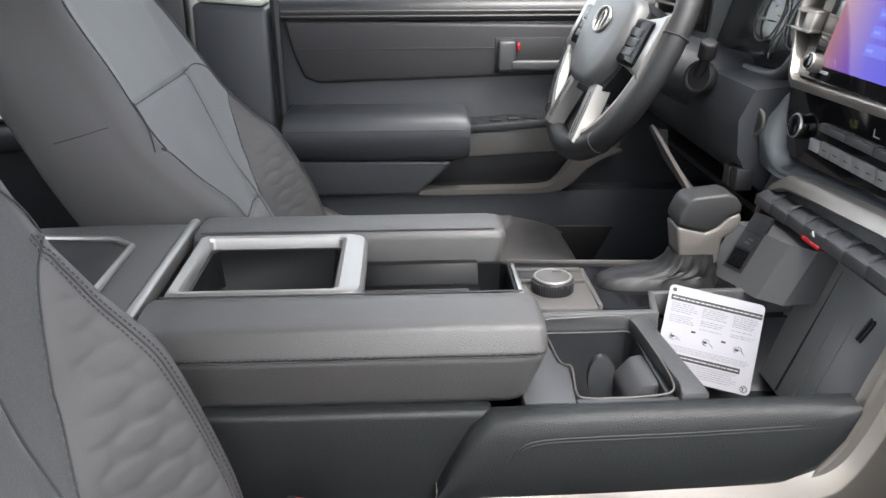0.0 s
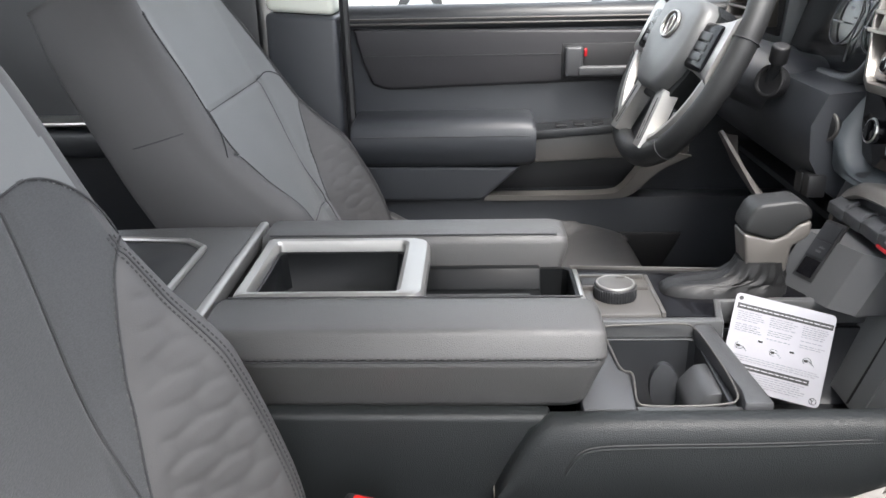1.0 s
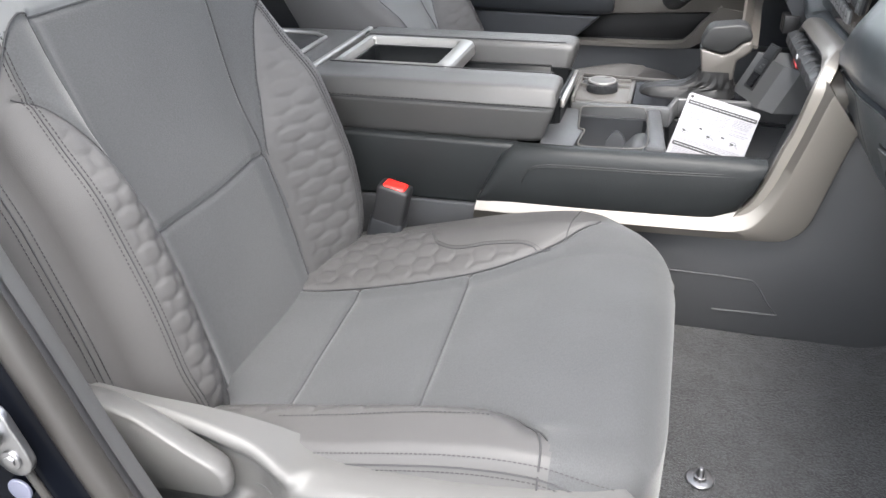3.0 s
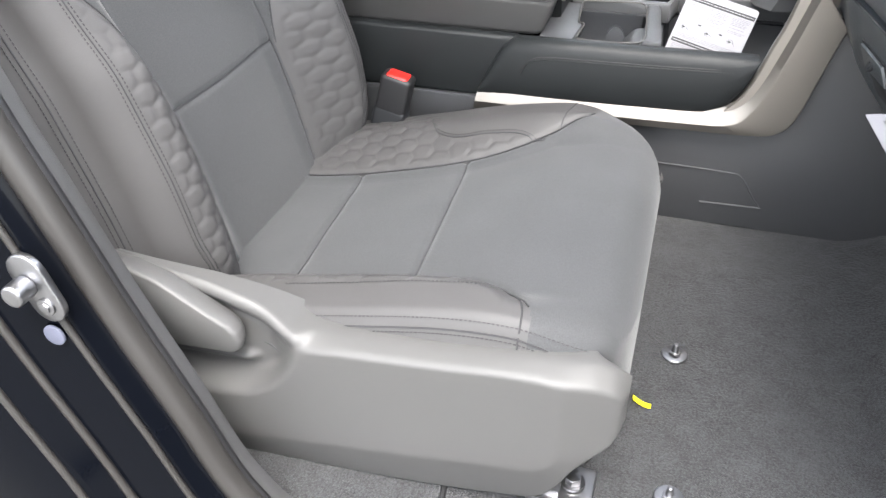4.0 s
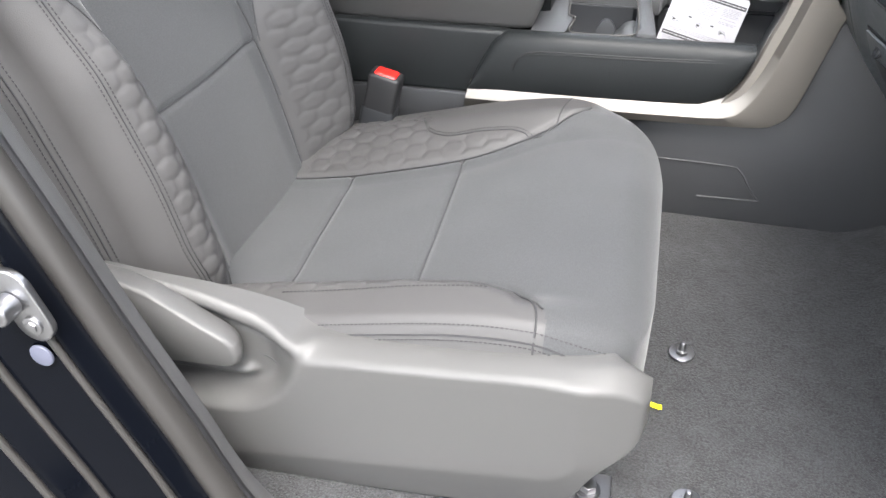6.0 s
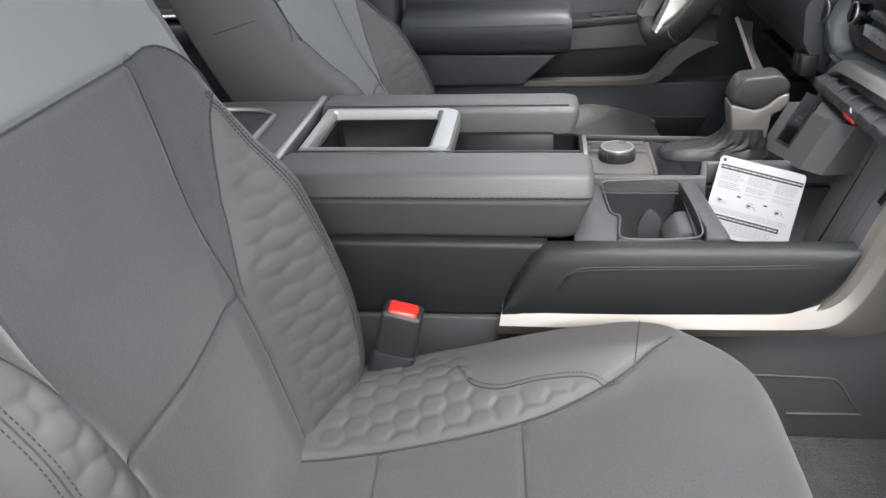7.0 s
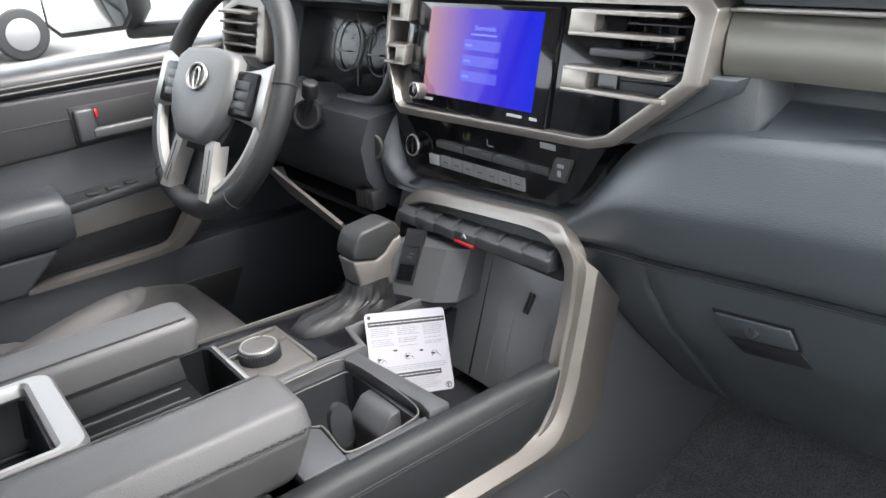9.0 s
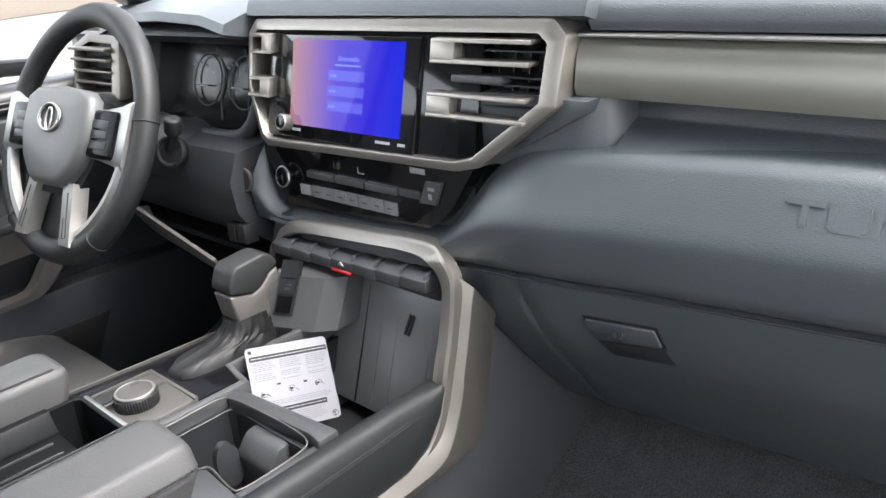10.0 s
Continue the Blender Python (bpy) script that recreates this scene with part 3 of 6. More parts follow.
        return 0.012 if plain or sg > 0 else 0.004 + 0.036 * smooth(0.060, 0.105, s) * smooth(0.60, 0.25, s)
    def bfn(u, v):
        s = -0.015 + 0.68 * u
        hw = lerp_table(HW_B, s)
        t = (v - 0.5) * 2 * 1.75
        a = abs(t)
        sg = 1 if t >= 0 else -1
        if a <= 1:
            w, n = t * hw, back_local(s, t * hw)
        elif a <= 1.35:
            k = (a - 1) / 0.35
            n0 = back_local(s, sg * hw)
            w, n = sg * (hw + bulge(s, sg) * math.sin(k * math.pi) ** 0.8), n0 + (rear_n(s) - n0) * k
        else:
            k = (a - 1.35) / 0.40
            w, n = sg * hw * (1 - k * 0.985), rear_n(s) - 0.012 * smooth(0, 0.5, k)
        return bplace(s, w, n)
    bm = sheet(bfn, ns, nw)
    for f in bm.faces:
        c = f.calc_center_median()
        dxx, dzz = c.x + 0.3 - 0.062, c.z - 0.085
        s, n, a = -sr * dxx + cr * dzz, cr * dxx + sr * dzz, abs(c.y)
        wb = lerp_table(W_BACK, s)
        if n < -0.03 or a > lerp_table(HW_B, s) - 0.002:
            f.material_index = 1
        elif a > lerp_table(HW_B, s) - 0.031:
            f.material_index = 1
        elif s > yoke_line(a):
            f.material_index = 2
        elif (a > lerp_table(W_QUILT, s) and s < 0.388) or a > lerp_table(HW_B, s) - 0.031:
            f.material_index = 1
        else:
            f.material_index = 0
    # The driver's centre takes the paler cloth: window light put into its colour.
    backrest = part("backrest", bm, [FABRIC_UP if plain else FABRIC, BOLSTER, FABRIC_UP], seat, sharp=70)
    seams, threads = [], []
    for sg in (1, -1):
        seams.append(tube([bplace(s, sg * lerp_table(W_BACK, s), back_local(s, sg * lerp_table(W_BACK, s)) + 0.0012) for s in np.linspace(0.0, 0.445, 50)], 0.0008, 6))
        for off, kind in ((0.0275, "t"), (0.031, "s"), (0.0345, "t")):
            pts = [bplace(s, sg * (lerp_table(HW_B, s) - off), back_local(s, sg * (lerp_table(HW_B, s) - off)) + 0.0005) for s in np.linspace(0.0, 0.60 if plain or sg < 0 else 0.392, 110)]
            (threads if kind == "t" else seams).append(stitches(pts) if kind == "t" else tube(pts, 0.0008, 6))
        seams.append(tube([bplace(s, sg * lerp_table(W_QUILT, s), back_local(s, sg * lerp_table(W_QUILT, s)) + 0.0010) for s in np.linspace(0.2, 0.386, 40)], 0.0008, 6))
        if sg < 0 and not plain:
            # second stitched seam round the outer flank, and the hem below
            def flank_at(s, k):
                hw, n0 = lerp_table(HW_B, s), back_local(s, -lerp_table(HW_B, s))
                return bplace(s, -(hw + bulge(s, -1) * math.sin(k * math.pi) ** 0.8 + 0.0022), n0 + (rear_n(s) - n0) * k + 0.001)
            for k, kind in ((0.030, "t"), (0.065, "s"), (0.100, "t")):
                pts = [flank_at(s, k) for s in np.linspace(0.10, 0.58, 140)]
                (threads if kind == "t" else seams).append(stitches(pts) if kind == "t" else tube(pts, 0.0009, 6))
            seams.append(tube([flank_at(0.100, k) for k in np.linspace(0.0, 0.8, 30)], 0.0011, 6))
        pts = []
        for k in np.linspace(0, 1, 30):
            a = 0.147 + (0.226 - 0.147) * k
            s = yoke_line(a)
            pts.append(bplace(s, sg * a, back_local(s, sg * a) + 0.0015))
        seams.append(tube(pts, 0.0009, 6))
        pts = [bplace(0.44 + 0.02 * k, sg * (lerp_table(HW_B, 0.44 + 0.02 * k) + 0.0005 + 0.012 * math.sin(k * math.pi)), back_local(0.44, sg * lerp_table(HW_B, 0.44)) * (1 - k) + rear_n(0.45) * k) for k in np.linspace(0, 0.6, 20)]
        seams.append(tube(pts, 0.001, 6))
    for s0 in (0.205, 0.445):
        wb = lerp_table(W_BACK, s0)
        seams.append(tube([bplace(s0, w, back_local(s0, w) + 0.0012) for w in np.linspace(-wb, wb, 40)], 0.0008, 6))
    part("seam", merged(*seams), SEAM, backrest)
    tagged(part("stitching", merged(*threads), THREAD, backrest), kind="stuff")

    # plastic side cover, recline handle and runners
    for sg in (-1, 1):
        width = 0.288 if sg < 0 else 0.243
        part("side_cover", cover_mesh(lambda p: place((p[0], sg * p[1], p[2])), width, sg < 0), SKIRT, seat, "grained grey plastic side cover", sharp=75)
    hb = loft([[place((0.085 + (px - 0.085) * k, -y, 0.150 + (pz - 0.150) * k)) for px, pz in LEVER] for y, k in ((0.270, 0.90), (0.280, 0.98), (0.287, 1.0), (0.2925, 0.985), (0.2955, 0.93))])
    bmesh.ops.bevel(hb, geom=[e for e in hb.edges if e.calc_length() > 0.001], offset=0.0015, segments=2, affect="EDGES", profile=0.5, clamp_overlap=True)
    part("recline_handle", hb, SKIRT, seat, "moulded grey recline lever", sharp=60)
    for sg in (1, -1):
        y = sg * (0.18 if sg > 0 else 0.232)
        zf = floor_height(0.5, yc + side * y) - dz
        runner = part("runner", merged(moved(rbox((-0.32, y - 0.022, zf + 0.004), (0.190, y + 0.022, zf + 0.036), 0.003), Matrix.Identity(4))), STEEL, seat, "zinc-plated steel seat runner")
        part("runner_foot", moved(rbox((0.155, y - 0.028, zf), (0.226, y + 0.028, zf + 0.010), 0.003), Matrix.Identity(4)), STEEL, runner)
        part("bolt", merged(cyl((0.202, y, zf + 0.018), (0, 0, 1), 0.009, 0.010, 6, 0.001), cyl((0.202, y, zf + 0.0135), (0, 0, 1), 0.013, 0.003, 24)), STEEL, runner)
        part("leg", rbox((-0.10, y - 0.012, zf + 0.03), (0.16, y + 0.012, 0.06), 0.003), DARK, seat)
    return seat


make_seat("front_seat", "grey fabric car seat with quilted side bolsters beside the console", -0.465, 1, 16, 0.0)
make_seat("front_seat", "grey fabric driver seat reclined behind the steering wheel", 0.462, -1, 25, 0.0, -0.045, True)


# ---- centre console ----
console = thing("center_console", "grey and black centre console between the front seats", "console", (0.2, 0, 0))


def cpart(name, bm, m, label="", parent=None, sharp=38):
    ob = part(name, moved(bm, Matrix.Translation((-0.2, 0, 0))), m, parent or console, label, sharp)
    return ob


# lower sides, a hollow shell
for sg in (1, -1):
    cpart("side_panel", prism([(-0.42, 0.0), (1.05, 0.0), (1.05, 0.42), (0.752, 0.42), (0.730, 0.335), (0.700, 0.205), (0.67, 0.165), (-0.42, 0.160)], "y", sg * 0.168, sg * 0.180, 0.003), PLASTIC, "grained grey lower side panel")
    cpart("upper_side", prism([(-0.42, 0.162), (0.262, 0.162), (0.312, 0.258), (-0.42, 0.262)], "y", sg * 0.150, sg * 0.174, 0.006, 3), SOFT, "padded black leatherette upper side")
    # bolster pad along the tray
    rings = []
    drop = 0.018 if sg > 0 else 0.0
    for x, lo, hi in ((0.258, 0.176, 0.182), (0.272, 0.172, 0.212), (0.290, 0.171, 0.245), (0.310, 0.172, 0.262), (0.40, 0.174, 0.263), (0.50, 0.178, 0.264),
                      (0.58, 0.184, 0.265), (0.610, 0.196, 0.266), (0.630, 0.225, 0.266), (0.640, 0.256, 0.266)):
        hi -= drop * smooth(0.19, 0.26, hi)
        m = (lo + hi) / 2
        rings.append([(x, sg * y, z) for y, z in ((0.166, lo), (0.190, lo), (0.1945, lo + (hi - lo) * 0.15), (0.1955, m), (0.1945, hi - (hi - lo) * 0.22), (0.191, hi - (hi - lo) * 0.09), (0.186, hi - 0.0025), (0.180, hi - 0.0008), (0.171, hi), (0.1675, hi - 0.003), (0.1665, m))])
    pad = cpart("side_pad", loft(rings), SOFT, "black stitched leatherette pad", sharp=50)
    line = spline([(0.322, sg * 0.1960, 0.215), (0.332, sg * 0.1956, 0.232), (0.350, sg * 0.1948, 0.240), (0.40, sg * 0.1945, 0.2425), (0.50, sg * 0.1945, 0.2445), (0.615, sg * 0.1935, 0.249)], 10)
    line = [p + Vector((0, 0, -drop)) for p in line]
    part("seam", moved(tube(line, 0.0009, 6), Matrix.Translation((-0.2, 0, 0))), BLACK, pad)
    part("welt", moved(tube([p + Vector((0, sg * 0.0003, -0.0032)) for p in line], 0.0010, 6), Matrix.Translation((-0.2, 0, 0))), SOFT, pad)
    # long metallic trim that sweeps up to the dash
    low = spline([(0.252, 0.150), (0.40, 0.152), (0.55, 0.155), (0.655, 0.158), (0.686, 0.167), (0.703, 0.190), (0.719, 0.250), (0.7285, 0.288), (0.7335, 0.306), (0.7365, 0.314)], 8)
    up = spline([(0.258, 0.182), (0.40, 0.180), (0.55, 0.182), (0.590, 0.187), (0.621, 0.204), (0.640, 0.235), (0.656, 0.280), (0.667, 0.316), (0.6765, 0.352), (0.685, 0.381)], 8)
    rows = []
    for i, (a, b) in enumerate(zip(low, up)):
        if sg > 0 and b[1] > 0.31:
            break
        k = smooth(0.57, 0.64, b[0])
        def across(f, y):
            return a[0] * (1 - f) + b[0] * f, sg * y, a[1] * (1 - f) + b[1] * f
        rows.append([(a[0] + 0.001, sg * 0.182, a[1] - 0.001), across(0.0, 0.1895), across(0.025, 0.1955), across(0.04, 0.1965), across(0.46 + 0.24 * k, 0.2000 - 0.001 * k), across(0.50 + 0.24 * k, 0.1995 - 0.001 * k),
                     across(1.0, 0.1910 - 0.008 * k), (b[0] + 0.012 * k, sg * 0.172, b[1] + 0.002)])
    cpart("side_trim", band(rows, 0.004, 1), SILVER, "champagne metallic side trim", sharp=30)
# pocket outline pressed in the passenger side panel
cpart("panel_crease", merged(tube(spline([(0.52, -0.1805, 0.092), (0.63, -0.1805, 0.090), (0.652, -0.1805, 0.084), (0.672, -0.1805, 0.055), (0.686, -0.1805, 0.038)], 8), 0.0014, 8),
                             tube([(0.686, -0.1805, 0.038), (0.60, -0.1805, 0.036)], 0.0018, 8)), PLASTIC)
# inner base that the trays sit in
cpart("base", merged(rbox((-0.42, -0.165, 0.02), (0.70, 0.165, 0.10), 0.004), rbox((0.354, 0.004, 0.10), (0.505, 0.165, 0.262), 0.004), rbox((0.505, 0.060, 0.10), (0.70, 0.165, 0.258), 0.004),
                     rbox((-0.42, -0.165, 0.10), (-0.012, 0.165, 0.25), 0.004)), DARK)

# padded lids
def lid(sg, length):
    rings = []
    ys = 0.080, 0.168
    prof = [(0.084, 0.262), (0.146, 0.255), (0.154, 0.258), (0.1565, 0.264), (0.1656, 0.3030), (0.1668, 0.3080), (0.1648, 0.3105), (0.1670, 0.3130), (0.1664, 0.3150), (0.1585, 0.3310), (0.1570, 0.3335), (0.1545, 0.3355), (0.151, 0.3366), (0.143, 0.3374), (0.110, 0.3392), (0.092, 0.3388), (0.085, 0.336), (0.082, 0.328)]
    for x, ins in ((-0.010, 0.004), (-0.004, 0.0), (length - 0.018, 0.0), (length - 0.008, 0.0015), (length - 0.002, 0.0045), (length, 0.009)):
        slope = 0.016
        rings.append([(x - (0.0 if x < 0.1 else slope * max(0, (0.315 - z)) / 0.055), sg * (0.125 + (y - 0.125) * (1 - ins / 0.05)), 0.30 + (z - 0.30) * (1 - ins / 0.045)) for y, z in prof])
    ob = cpart("lid", loft(rings), LEATHER, "padded grey leatherette armrest lid", sharp=60)
    seam = [(x, sg * 0.1672, 0.3105) for x in np.linspace(0.0, length - 0.012, 50)]
    seam += [(length - 0.004, sg * 0.160, 0.3105), (length - 0.001, sg * 0.145, 0.311)]
    part("stitching", moved(stitches([(p[0], p[1] + sg * 0.0006, p[2] + 0.003) for p in seam], length=0.0042, gap=0.0028, r=0.0008), Matrix.Translation((-0.2, 0, 0))), THREAD, ob)
    part("seam", moved(tube(seam, 0.0009, 6), Matrix.Translation((-0.2, 0, 0))), SEAM, ob)
    edge_line = [(x, sg * 0.0885, 0.3392) for x in np.linspace(0.0, length - 0.014, 50)]
    part("edge_stitching", moved(tube(edge_line, 0.0010, 6), Matrix.Translation((-0.2, 0, 0))), SEAM, ob)
    return ob


lid(-1, 0.360)
lid(1, 0.352)


def tray(lo, hi, depth, wall, m, name, label=""):
    """An open box with rounded floor, top edge at the given height."""
    x0, y0, x1, y1, z = lo[0], lo[1], hi[0], hi[1], hi[2]
    def loop(d, zz):
        c = 0.006
        return [(x0 + d + c, y0 + d, zz), (x1 - d - c, y0 + d, zz), (x1 - d, y0 + d + c, zz), (x1 - d, y1 - d - c, zz), (x1 - d - c, y1 - d, zz), (x0 + d + c, y1 - d, zz), (x0 + d, y1 - d - c, zz), (x0 + d, y0 + d + c, zz)]
    bm = loft([loop(0.004, z - depth - 0.004), loop(0, z - depth), loop(0, z - 0.001), loop(0.001, z), loop(wall - 0.001, z), loop(wall, z - 0.001), loop(wall + 0.004, z - depth + 0.008), loop(wall + 0.010, z - depth)])
    return cpart(name, bm, m, label)


# sliding tray with its metallic frame, then the open bin
def round_loop(x0, x1, y0, y1, r0, r1, z, n=6):
    """A rectangle with one corner radius at its rear and another at its front."""
    pts = []
    for cx, cy, r, a0 in ((x0, y0, r0, 180), (x1, y0, r1, 270), (x1, y1, r1, 0), (x0, y1, r0, 90)):
        ox, oy = cx + (r if cx == x0 else -r), cy + (r if cy == y0 else -r)
        pts += [(ox + r * math.cos(radians(a0 + 90 * k / n)), oy + r * math.sin(radians(a0 + 90 * k / n)), z) for k in range(n + 1)]
    return pts
cpart("tray_frame", loft([round_loop(0.0, 0.191, -0.083, 0.083, 0.006, 0.018, 0.318), round_loop(0.0, 0.191, -0.083, 0.083, 0.006, 0.018, 0.333), round_loop(0.002, 0.188, -0.0815, 0.0815, 0.005, 0.017, 0.3375), round_loop(0.0045, 0.183, -0.0785, 0.0785, 0.005, 0.015, 0.3392),
                                    round_loop(0.0125, 0.168, -0.0725, 0.0725, 0.005, 0.008, 0.3385), round_loop(0.0145, 0.1635, -0.0705, 0.0705, 0.005, 0.007, 0.3350), round_loop(0.0155, 0.1625, -0.0695, 0.0695, 0.005, 0.007, 0.318)], caps=False), SPOKE, "satin silver tray frame", sharp=32)
tray((0.012, -0.072), (0.166, 0.072, 0.326), 0.050, 0.006, TRAYM, "tray", "black ribbed phone tray")
for y in (-0.048, -0.016, 0.016, 0.048):
    cpart("rib", rbox((0.022, y - 0.003, 0.276), (0.156, y + 0.003, 0.2795), 0.001), BLACK)
tray((-0.010, -0.084), (0.356, 0.084, 0.300), 0.105, 0.005, TRAYM, "bin", "deep black storage bin")
# shallow ribbed mat in the bin, its sloping far side, and the dark gap in front of it
cpart("bin_mat", rbox((0.165, -0.078, 0.262), (0.318, 0.076, 0.280), 0.003), TRAYM, "black ribbed bin mat")
cpart("bin_side", prism([(0.060, 0.281), (0.072, 0.303), (0.084, 0.303), (0.084, 0.262), (0.060, 0.262)], "x", 0.165, 0.318, 0.002), TRAYM, "dark sloping inner side of the bin")
for y in (-0.045, -0.012, 0.019, 0.045):
    cpart("rib", rbox((0.17, y - 0.0010, 0.279), (0.305, y + 0.0010, 0.2825), 0.0005), BTN)
cpart("bin_edge", moved(rbox((-0.0035, -0.082, -0.006), (0.0035, 0.082, 0.006), 0.002), Matrix.Translation((0.3585, 0, 0.292))), SATIN, "thin satin silver edge strip")
# rear end with its own cup holders
cpart("rear_strip", rbox((-0.026, -0.150, 0.318), (-0.015, 0.150, 0.3375), 0.004, 3), SPOKE, "satin silver cross strip")
rear = loft([[(x, y * k, z) for y, z in ((-0.172, 0.262), (-0.172, 0.300), (-0.160, 0.326), (-0.12, 0.333), (0.12, 0.333), (0.160, 0.326), (0.172, 0.300), (0.172, 0.262))]
             for x, k in ((-0.028, 1.0), (-0.09, 1.0), (-0.14, 0.99), (-0.20, 0.96), (-0.26, 0.9))])
cpart("rear_deck", rear, LEATHER, "grey leatherette rear deck", sharp=50)
cpart("rear_well", prism([(-0.19, -0.085), (-0.074, -0.085), (-0.074, 0.058), (-0.096, 0.080), (-0.19, 0.088)], "z", 0.320, 0.3345, 0.002), BLACK, "dark rear cup well")
cpart("rear_well_edge", tube([(-0.19, 0.092, 0.336), (-0.096, 0.083, 0.336), (-0.070, 0.060, 0.336), (-0.069, -0.09, 0.336)], 0.004, 8), SPOKE, "satin silver edge of the rear well")

# deck in front of the lids: drive knob, gloss panel, shifter
cpart("switch_plate", prism([(0.366, 0.006), (0.447, 0.006), (0.452, 0.116), (0.362, 0.116)], "z", 0.262, 0.2745, 0.003), DOORT, "satin grey switch plate")
cpart("deck_edge", merged(prism([(0.362, 0.152), (0.362, 0.155), (0.660, 0.135), (0.660, 0.132)], "z", 0.255, 0.273, 0.001), rbox((0.3605, 0.0, 0.262), (0.366, 0.116, 0.279), 0.002), rbox((0.447, 0.008, 0.262), (0.452, 0.116, 0.2755), 0.001)), DOORT, "dark satin edge strip")
cpart("deck_sill", prism([(0.362, -0.004), (0.512, -0.004), (0.522, 0.050), (0.700, 0.050), (0.700, 0.060), (0.516, 0.060), (0.506, 0.008), (0.362, 0.008)], "z", 0.240, 0.2705, 0.003), BTN, "satin grey sill along the deck")
cpart("gloss_panel", prism([(0.452, 0.010), (0.505, 0.010), (0.520, 0.062), (0.66, 0.062), (0.66, 0.132), (0.452, 0.146), (0.362, 0.152), (0.362, 0.118), (0.452, 0.118)], "z", 0.256, 0.270, 0.003), SHIFT, "piano black shifter panel")
cpart("rocker", rbox((0.369, 0.084, 0.272), (0.399, 0.108, 0.2765), 0.001), BLACK)
cpart("knob_frame", merged(rbox((0.366, 0.072, 0.272), (0.445, 0.077, 0.279), 0.001), rbox((0.366, 0.105, 0.272), (0.445, 0.110, 0.279), 0.001)), DOORT)
knob = cpart("drive_knob", cyl((0.403, 0.055, 0.281), (0, 0, 1), 0.0235, 0.018, 48, 0.003), BLACK, "black ribbed drive mode knob")
part("cap", moved(merged(cyl((0.403, 0.055, 0.2905), (0, 0, 1), 0.0200, 0.003, 48, 0.001), rbox((0.405, 0.066, 0.2915), (0.416, 0.071, 0.2932), 0.0006)), Matrix.Translation((-0.2, 0, 0))), DOORT, knob)
part("cap_ring", moved(ring((0.403, 0.055, 0.2905), (0, 0, 1), 0.0208, 0.0018, 48), Matrix.Translation((-0.2, 0, 0))), SPOKE, knob, "bright ring round the knob")
part("grip", moved(merged(*[moved(rbox((0.0228, -0.0008, 0.274), (0.0246, 0.0008, 0.288), 0.0004, 1), Matrix.Translation((0.403, 0.055, 0)) @ Matrix.Rotation(2 * math.pi * i / 48, 4, "Z")) for i in range(48)]), Matrix.Translation((-0.2, 0, 0))), DARK, knob)

shifter = thing("gear_shifter", "taupe and grey gear lever with a leather boot", "gear shifter", (0.545, 0.082, 0.272))
def spart(name, bm, m, label=""):
    return part(name, moved(bm, Matrix.Translation((-0.545, -0.082, -0.272))), m, shifter, label, 50)
rings = []
for z, x0, x1, ry, wob in ((0.254, 0.460, 0.606, 0.031, 0.0), (0.266, 0.459, 0.606, 0.030, 0.0), (0.274, 0.461, 0.605, 0.0285, 0.0012), (0.280, 0.468, 0.604, 0.026, 0.002), (0.2835, 0.488, 0.603, 0.0245, 0.002), (0.285, 0.512, 0.603, 0.024, 0.003),
                           (0.289, 0.529, 0.602, 0.0235, 0.003), (0.295, 0.538, 0.601, 0.0228, 0.003), (0.302, 0.543, 0.600, 0.0222, 0.002), (0.311, 0.547, 0.599, 0.0215, 0.001)):
    cx, rx = (x0 + x1) / 2, (x1 - x0) / 2
    ring_pts = []
    for a in np.linspace(0, 2 * math.pi, 64, endpoint=False):
        c, s = math.cos(a), math.sin(a)
        q = 1 / (abs(c) ** 3 + abs(s) ** 3) ** (1 / 3)
        f = wob * (0.45 * math.sin(a * 19 + z * 120) + 0.35 * math.sin(a * 8 - z * 260))
        ring_pts.append((cx + (rx + f) * c * q, 0.083 + (ry + f) * s * q, z + wob * 0.4 * math.sin(a * 7 + z * 200)))
    rings.append(ring_pts)
spart("boot", loft(rings), BOOT, "gathered black leather boot")
def lever(pts):
    return [(0.583 + (x - 0.581) * 0.88, z) for x, z in pts]
spart("stem", prism(lever(((0.538, 0.346), (0.556, 0.342), (0.576, 0.3375), (0.592, 0.3435), (0.606, 0.3565), (0.6225, 0.3605), (0.6235, 0.345), (0.614, 0.3365), (0.601, 0.330), (0.598, 0.298), (0.546, 0.302))), "y", 0.064, 0.104, 0.004, 3), TAUPE, "taupe painted lever stem")
spart("grip", prism(lever(((0.5385, 0.3475), (0.5395, 0.358), (0.5475, 0.374), (0.556, 0.380), (0.602, 0.3845), (0.614, 0.380), (0.6215, 0.370), (0.6215, 0.362), (0.606, 0.3575), (0.592, 0.3445), (0.576, 0.3390), (0.556, 0.3435))), "y", 0.0625, 0.1055, 0.005, 3), RIM, "dark grey leatherette grip")

# cup holder
tray((0.345, -0.152), (0.486, -0.004, 0.252), 0.115, 0.006, DARK, "cup_holder", "black cup holder well")
cpart("cup_surround", prism([(0.340, -0.166), (0.388, -0.166), (0.393, -0.102), (0.384, -0.092), (0.376, -0.004), (0.340, -0.004)], "z", 0.246, 0.2615, 0.0025), PLASTIC, "smooth grey cup holder surround")
cpart("cup_bar", prism([(0.478, -0.004), (0.498, -0.004), (0.512, -0.166), (0.484, -0.166), (0.488, -0.146)], "z", 0.246, 0.268, 0.004), PLASTIC)
cpart("cup_sill", prism([(0.390, -0.166), (0.500, -0.166), (0.490, -0.154), (0.390, -0.154)], "z", 0.244, 0.2575, 0.002), PLASTIC)
